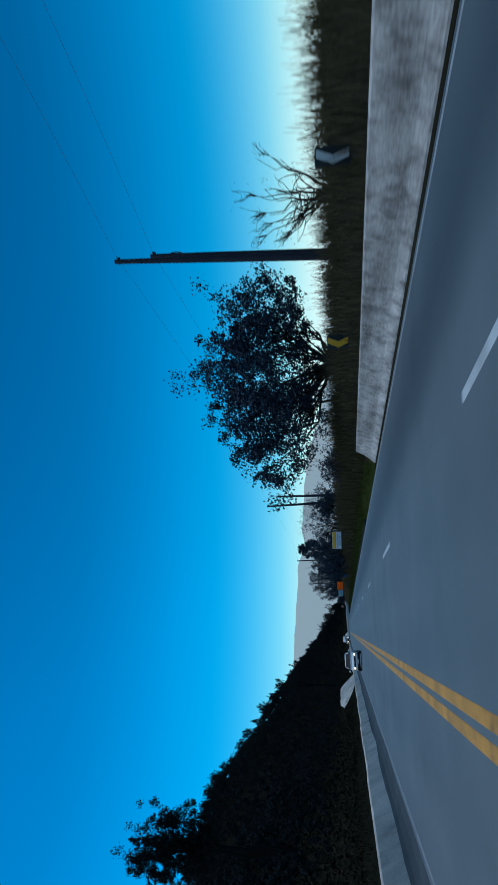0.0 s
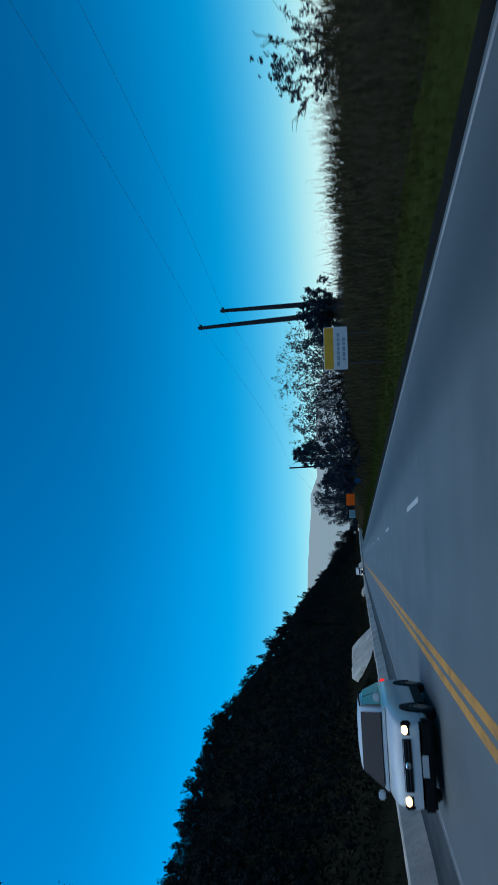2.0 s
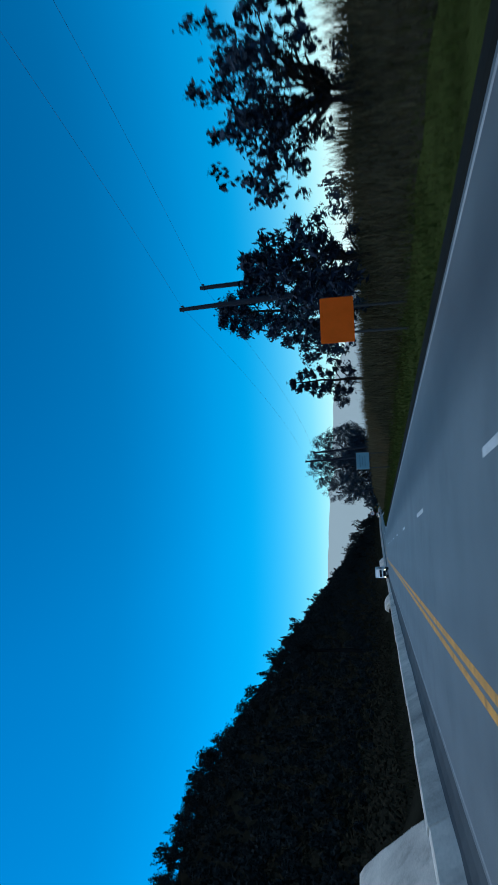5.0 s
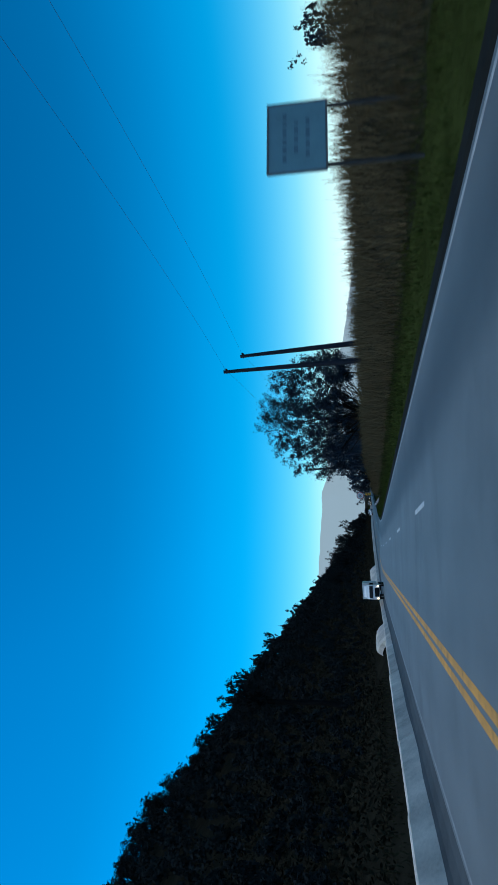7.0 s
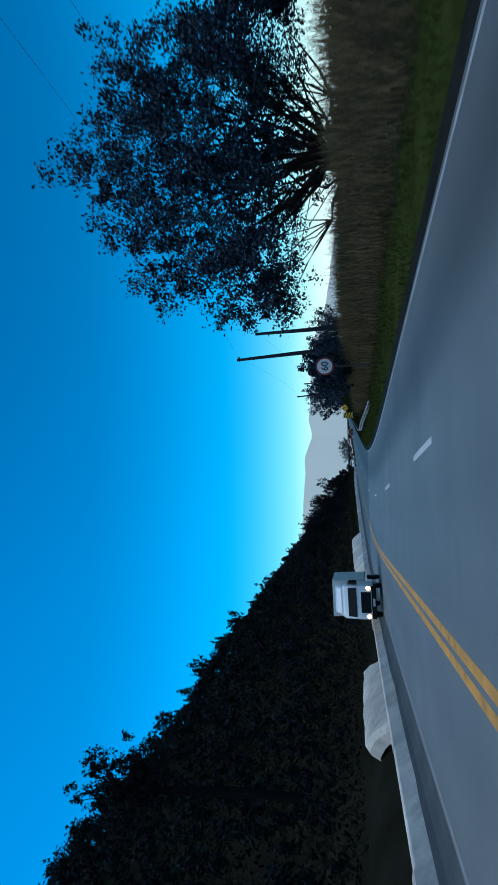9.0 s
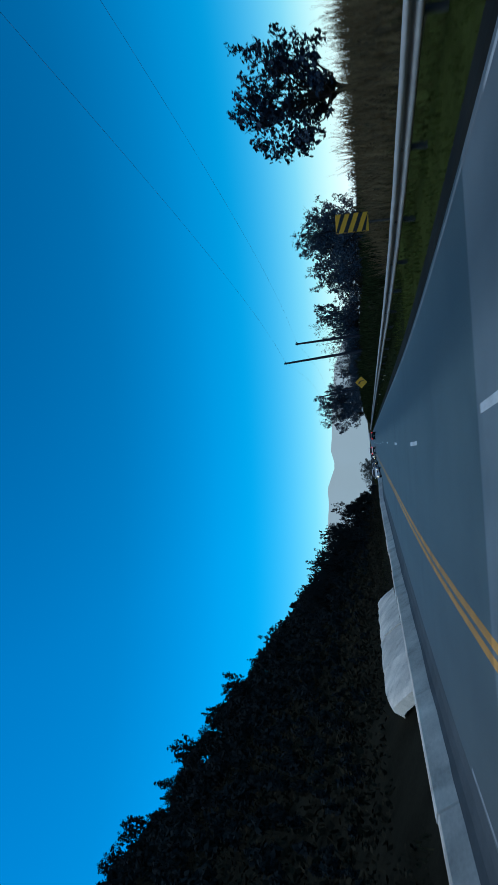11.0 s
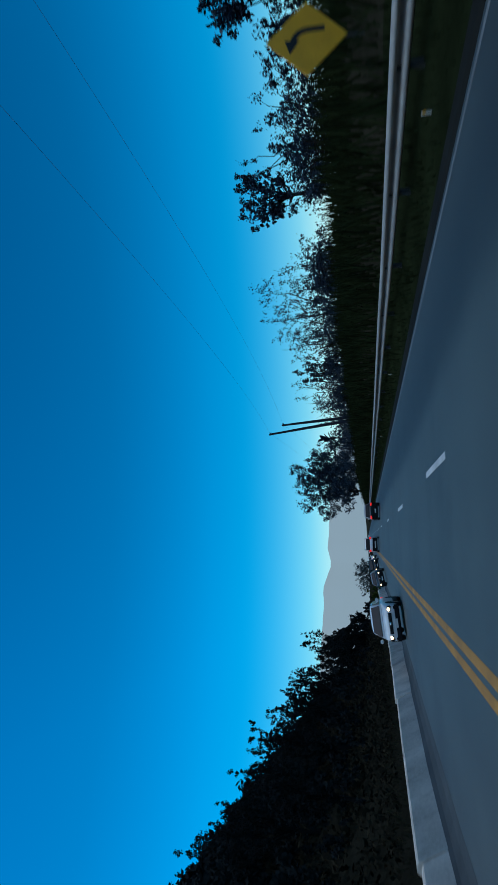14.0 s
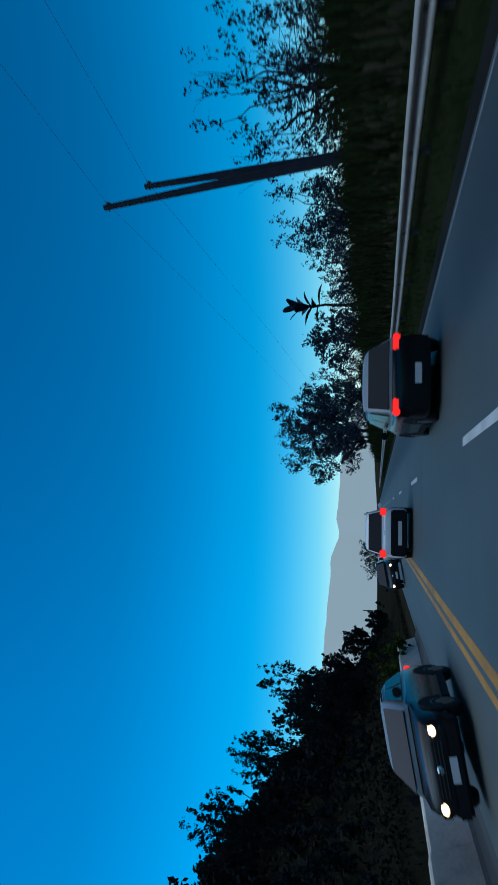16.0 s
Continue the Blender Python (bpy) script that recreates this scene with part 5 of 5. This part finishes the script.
def car(m, L, W, H, paint, label, lower=None, roof_paint=None, hatch=0.55, hood=0.27, belt=0.62, lights="both", rails=False, plate_w=0.42, bumper_h=0.42, category="car", group=""):
    """A passenger car; y runs from its tail to its nose."""
    ob = thing("car", m, label, category, group)
    h = W / 2
    zb = H * belt
    hoodz = zb - 0.04
    z0 = 0.19

    def ring(y, w, lo, hi):
        k = hi - lo
        halfs = [(w - 0.20, lo), (w - 0.07, lo + 0.03), (w - 0.015, lo + 0.12), (w, lo + 0.35 * k), (w * 0.995, lo + 0.62 * k), (w * 0.972, hi - 0.13), (w * 0.945, hi - 0.05), (w * 0.89, hi)]
        return [(-px, y, pz) for px, pz in halfs] + [(px, y, pz) for px, pz in halfs[::-1]]

    body = [ring(0.0, h * 0.84, z0 + 0.16, zb - 0.10), ring(0.025, h * 0.91, z0 + 0.09, zb - 0.045), ring(0.09, h * 0.96, z0 + 0.03, zb - 0.012), ring(0.3, h * 0.995, z0, zb), ring(L * 0.3, h, z0, zb), ring(L * (1 - hood) - 0.1, h, z0, zb), ring(L * (1 - hood) + 0.15, h, z0, hoodz - 0.02), ring(L - 0.7, h * 0.985, z0, hoodz - 0.05), ring(L - 0.32, h * 0.96, z0, hoodz - 0.10), ring(L - 0.12, h * 0.91, z0 + 0.02, hoodz - 0.16), ring(L - 0.03, h * 0.84, z0 + 0.06, hoodz - 0.23), ring(L, h * 0.76, z0 + 0.11, hoodz - 0.30)]
    skin("body", body, paint, ob, "", 0.0)
    wt = h * 0.74
    yr0, yr1 = 0.10, 0.10 + hatch
    yf0, yf1 = L * (1 - hood) - 0.75, L * (1 - hood) + 0.12

    def cab(y, wb, wtop, top):
        k = top - zb
        halfs = [(wb, zb - 0.04), (wb * 0.68 + wtop * 0.32, zb + 0.30 * k), (wb * 0.34 + wtop * 0.66, zb + 0.62 * k), (wtop + 0.01, top - 0.16 * k), (wtop - 0.03, top - 0.07 * k), (wtop - 0.11, top - 0.02 * k), (wtop * 0.45, top + 0.012)]
        return [(-px, y, pz) for px, pz in halfs] + [(px, y, pz) for px, pz in halfs[::-1]]

    roof = [cab(yr0, h * 0.90, h * 0.86, zb + 0.03), cab(yr1, h * 0.93, wt, H - 0.05), cab(yr1 + 0.35, h * 0.93, wt + 0.01, H), cab((yr1 + yf0) / 2, h * 0.93, wt + 0.02, H), cab(yf0, h * 0.93, wt, H - 0.04), cab(yf1, h * 0.90, h * 0.84, zb + 0.02)]
    skin("cabin", roof, roof_paint or paint, ob, "", 0.0)
    e = 0.015
    quad_panel("rear_window", [(-h * 0.83, yr0 + 0.0, zb + 0.06), (h * 0.83, yr0 + 0.0, zb + 0.06), (wt * 0.95, yr1 - 0.12, H - 0.12), (-wt * 0.95, yr1 - 0.12, H - 0.12)], GLASS, ob, "dark rear window", -0.012)
    quad_panel("windscreen", [(-h * 0.83, yf1 + 0.01, zb + 0.06), (h * 0.83, yf1 + 0.01, zb + 0.06), (wt * 0.90, yf0 + 0.15, H - 0.085), (-wt * 0.90, yf0 + 0.15, H - 0.085)], GLASS, ob, "dark windscreen", 0.012)
    for sd in (-1, 1):
        ya, yb = yr1 + 0.05, yf0 + 0.02
        ym = (ya + yb) / 2
        for a0, a1, b0, b1 in ((yr0 + 0.28, ya + 0.02, ym - 0.04, ym - 0.04), (ym + 0.04, ym + 0.04, yf1 - 0.30, yb - 0.02)):
            xs0, xs1 = sd * (h * 0.92 + e), sd * (wt + 0.035 + e)
            quad_panel("side_window", [(xs0, a0, zb + 0.05), (xs0, b0, zb + 0.05), (xs1, b1, H - 0.13), (xs1, a1, H - 0.13)], GLASS, ob, "", 0.006 * sd)
        for yw in (L * 0.185, L * 0.80):
            wheel(ob, sd * (h - 0.012), yw, 0.32, 0.20, sd)
            arc = [(yw + 0.40 * math.cos(math.pi * k / 14), 0.33 + 0.40 * math.sin(math.pi * k / 14)) for k in range(15)]
            v = [(sd * (h - 0.03), y, z) for y, z in arc] + [(sd * (h + 0.006), y, z) for y, z in arc]
            mesh_object("wheel_arch", v, [tuple(range(15)), tuple(range(15, 30))[::-1]] + [(i, i + 1, i + 16, i + 15) for i in range(14)], PLASTIC, ob)
        bm = bmesh.new()
        x0, x1 = sorted((sd * (h - 0.10), sd * (h + 0.008)))
        box(bm, x0, x1, L * 0.27, L * 0.71, z0 - 0.03, z0 + (0.20 if lower else 0.09), 0.02)
        part("sill", bm, PLASTIC, ob, "black sill")
        v, f = tube_data([(sd * (wt + 0.02), yr1 + 0.1, H - 0.045), (sd * (wt + 0.035), (yr1 + yf0) / 2, H - 0.04), (sd * (wt + 0.02), yf0 - 0.05, H - 0.075)], [0.018] * 3, 6)
        mesh_object("drip_rail", v, f, PLASTIC, ob)
        bm = bmesh.new()
        box(bm, sd * h if sd > 0 else -h - 0.18, h + 0.18 if sd > 0 else -h, yf1 - 0.42, yf1 - 0.28, zb + 0.04, zb + 0.19, 0.03)
        part("mirror", bm, paint, ob)
        bm = bmesh.new()
        x0, x1 = sorted((sd * h * (0.68 if rails else 0.56), sd * h * 0.965))
        box(bm, x0, x1, -0.02, 0.16, zb - (0.10 if rails else 0.17), zb + (0.12 if rails else -0.02), 0.03)
        part("tail_light", bm, TAIL, ob, "lit red tail light")
        bm = bmesh.new()
        bmesh.ops.create_uvsphere(bm, u_segments=14, v_segments=8, radius=1.0, matrix=Matrix.LocRotScale((sd * h * 0.72, L - 0.02, hoodz - 0.33), None, (0.10, 0.06, 0.066)))
        lamp = part("headlight", bm, HEAD if lights != "off" else CHROME, ob, "lit warm headlight", smooth=True)
        bm = bmesh.new()
        x0, x1 = sorted((sd * h * 0.58, sd * h * 0.90))
        box(bm, x0, x1, L - 0.10, L + 0.006, hoodz - 0.45, hoodz - 0.26, 0.03)
        part("lamp_housing", bm, PLASTIC, lamp, "dark lamp housing")
    bm = bmesh.new()
    box(bm, -h * 0.90, h * 0.90, -0.07, 0.10, z0 + 0.02, z0 + bumper_h, 0.05)
    bumper = part("rear_bumper", bm, lower or paint, ob, "black rear bumper" if lower else "")
    bm = bmesh.new()
    box(bm, -plate_w / 2, plate_w / 2, -0.085, -0.068, z0 + 0.20, z0 + 0.33)
    part("plate", bm, PLATE_MAT, bumper, "plain pale plate")
    bm = bmesh.new()
    box(bm, -h * 0.93, h * 0.93, L - 0.22, L + 0.05, z0 - 0.04, z0 + 0.22, 0.05)
    front = part("front_bumper", bm, lower or PLASTIC, ob)
    bm = bmesh.new()
    box(bm, -0.2, 0.2, L + 0.052, L + 0.065, z0 + 0.08, z0 + 0.20)
    part("plate", bm, PLATE_MAT, front, "plain pale plate")
    bm = bmesh.new()
    box(bm, -h * 0.56, h * 0.56, L - 0.05, L + 0.012, hoodz - 0.46, hoodz - 0.27, 0.02)
    grille = part("grille", bm, PLASTIC, ob, "black grille")
    for k in range(3):
        bm = bmesh.new()
        box(bm, -h * 0.52, h * 0.52, L + 0.010, L + 0.022, hoodz - 0.44 + k * 0.055, hoodz - 0.425 + k * 0.055)
        part("slat", bm, POST_STEEL, grille)
    bm = bmesh.new()
    bmesh.ops.create_uvsphere(bm, u_segments=12, v_segments=6, radius=1.0, matrix=Matrix.LocRotScale((0, L + 0.02, hoodz - 0.36), None, (0.075, 0.015, 0.055)))
    part("badge", bm, CHROME, grille, "small round chrome badge", smooth=True)
    bm = bmesh.new()
    box(bm, -0.09, 0.09, 0.015, 0.03, zb - 0.13, zb - 0.05, 0.01)
    part("badge", bm, CHROME, ob)
    if rails:
        for sd in (-1, 1):
            v, f = tube_data([(sd * wt * 0.95, yr1 + 0.15, H - 0.02), (sd * wt * 0.95, yr1 + 0.3, H + 0.05), (sd * wt * 0.95, yf0 - 0.2, H + 0.05), (sd * wt * 0.95, yf0, H - 0.03)], [0.02] * 4, 6)
            mesh_object("roof_rail", v, f, PLASTIC, ob)
    return ob


def ahead(s, x):
    return beside(s, x, 0.0)


def oncoming(s_front, x, L):
    """Pose of a car that drives towards the camera, its nose at s_front."""
    return beside(s_front + L, x, 0.0, 180) @ pose(0, 0, 0, 0, math.degrees(math.atan(fall(s_front))), 0)


car(ahead(463.3, 1.15), 4.4, 1.82, 1.68, PAINT_WHITE, "white sport utility car with black rear bumper, brake lights lit", lower=PLASTIC, hatch=0.45, rails=True, plate_w=0.85, bumper_h=0.58, group="cars ahead")
car(ahead(452.6, 4.70), 4.2, 1.76, 1.58, PAINT_DARK, "dark hatchback with lit tail lights near the guardrail", hatch=0.62, roof_paint=PAINT_SKY_SHEEN, group="cars ahead")
car(oncoming(450.3, -2.03, 3.8), 3.8, 1.66, 1.46, PAINT_GREY, "dark grey oncoming car with headlights on", belt=0.65, roof_paint=PAINT_SKY_SHEEN, group="oncoming cars")
car(oncoming(413.5, -1.95, 4.2), 4.2, 1.74, 1.52, PAINT_WHITE, "white oncoming car with headlights on", belt=0.65, lower=PLASTIC, group="oncoming cars")
car(oncoming(70.3, -1.95, 4.3), 4.3, 1.80, 1.62, PAINT_WHITE, "white oncoming sport utility car with headlights on", belt=0.65, lower=PLASTIC, group="oncoming cars")
car(oncoming(480.0, -1.8, 4.3), 4.3, 1.76, 1.55, PAINT_GREY, "grey oncoming car far ahead with headlights on", group="oncoming cars")
car(oncoming(500.0, -1.8, 4.3), 4.3, 1.76, 1.55, PAINT_WHITE, "pale oncoming car far ahead with headlights on", group="oncoming cars")


def truck(m):
    """A small box truck; y runs from its tail to its nose."""
    ob = thing("truck", m, "white oncoming box truck with dark lower front and headlights on", "truck")
    L, h = 6.2, 1.02
    bm = bmesh.new()
    box(bm, -1.10, 1.10, 0, 4.25, 0.95, 2.95, 0.03)
    part("cargo_box", bm, CANVAS, ob, "white box body")

    def ring(y, w, lo, hi, ins=0.10):
        return [(-w, y, lo), (-w, y, (lo + hi) / 2), (-w + ins * 0.6, y, hi - 0.08), (-w + ins * 1.6, y, hi), (w - ins * 1.6, y, hi), (w - ins * 0.6, y, hi - 0.08), (w, y, (lo + hi) / 2), (w, y, lo)]

    skin("cab", [ring(4.4, h, 0.62, 2.30), ring(5.3, h, 0.55, 2.36), ring(5.75, h, 0.52, 2.22), ring(6.0, h * 0.99, 0.50, 1.75), ring(6.14, h * 0.97, 0.50, 1.30), ring(6.18, h * 0.95, 0.52, 0.80)], PAINT_WHITE, ob, "white truck cab")
    skin("fairing", [ring(4.45, 0.9, 2.28, 2.50), ring(4.7, 0.9, 2.28, 2.78), ring(5.4, 0.85, 2.26, 2.42)], PAINT_WHITE, ob, "white roof fairing")
    quad_panel("windscreen", [(-h * 0.84, 6.12, 1.50), (h * 0.84, 6.12, 1.50), (h * 0.80, 5.92, 1.99), (-h * 0.80, 5.92, 1.99)], GLASS, ob, "dark windscreen", 0.012)
    for sd in (-1, 1):
        quad_panel("side_window", [(sd * (h + 0.005), 4.75, 1.45), (sd * (h + 0.005), 5.85, 1.45), (sd * (h - 0.03), 5.65, 2.05), (sd * (h - 0.03), 4.8, 2.05)], GLASS, ob, "", 0.006 * sd)
        for y in (1.1, 5.2):
            wheel(ob, sd * 0.98, y, 0.40, 0.24, sd)
        bm = bmesh.new()
        box(bm, min(sd * 1.05, sd * 1.27), max(sd * 1.05, sd * 1.27), 5.75, 5.85, 1.45, 1.95, 0.03)
        part("mirror", bm, PLASTIC, ob)
        bm = bmesh.new()
        bmesh.ops.create_uvsphere(bm, u_segments=12, v_segments=8, radius=1.0, matrix=Matrix.LocRotScale((sd * 0.82, 6.19, 0.80), None, (0.13, 0.05, 0.13)))
        part("headlight", bm, HEAD, ob, "lit warm headlight")
    quad_panel("grille", [(-0.60, 6.20, 0.66), (0.60, 6.20, 0.66), (0.60, 6.17, 1.24), (-0.60, 6.17, 1.24)], PLASTIC, ob, "dark grille", 0.02)
    for sd in (-1, 1):
        v, f = tube_data([(sd * 0.30, 6.05 + 0.115, 1.42), (sd * 0.05, 5.93 + 0.06, 1.80)], [0.012, 0.008], 5)
        mesh_object("wiper", v, f, PLASTIC, ob)
        bm = bmesh.new()
        box(bm, min(sd * 0.66, sd * 0.98), max(sd * 0.66, sd * 0.98), 6.10, 6.185, 0.66, 0.94, 0.03)
        part("lamp_housing", bm, PLASTIC, ob, "dark lamp housing")
    bm = bmesh.new()
    box(bm, -h * 0.95, h * 0.95, 6.0, 6.24, 0.34, 0.62, 0.04)
    bp = part("bumper", bm, PLASTIC, ob, "dark bumper")
    bm = bmesh.new()
    box(bm, -0.22, 0.22, 6.243, 6.255, 0.42, 0.54)
    part("plate", bm, PLATE_MAT, bp, "plain pale plate")
    bm = bmesh.new()
    box(bm, -0.45, 0.45, 0.1, 5.6, 0.55, 0.93, 0.02)
    part("chassis", bm, PLASTIC, ob)


_s, _x = unbend(-2.75, 283.2)
truck(oncoming(_s, _x, 6.2))
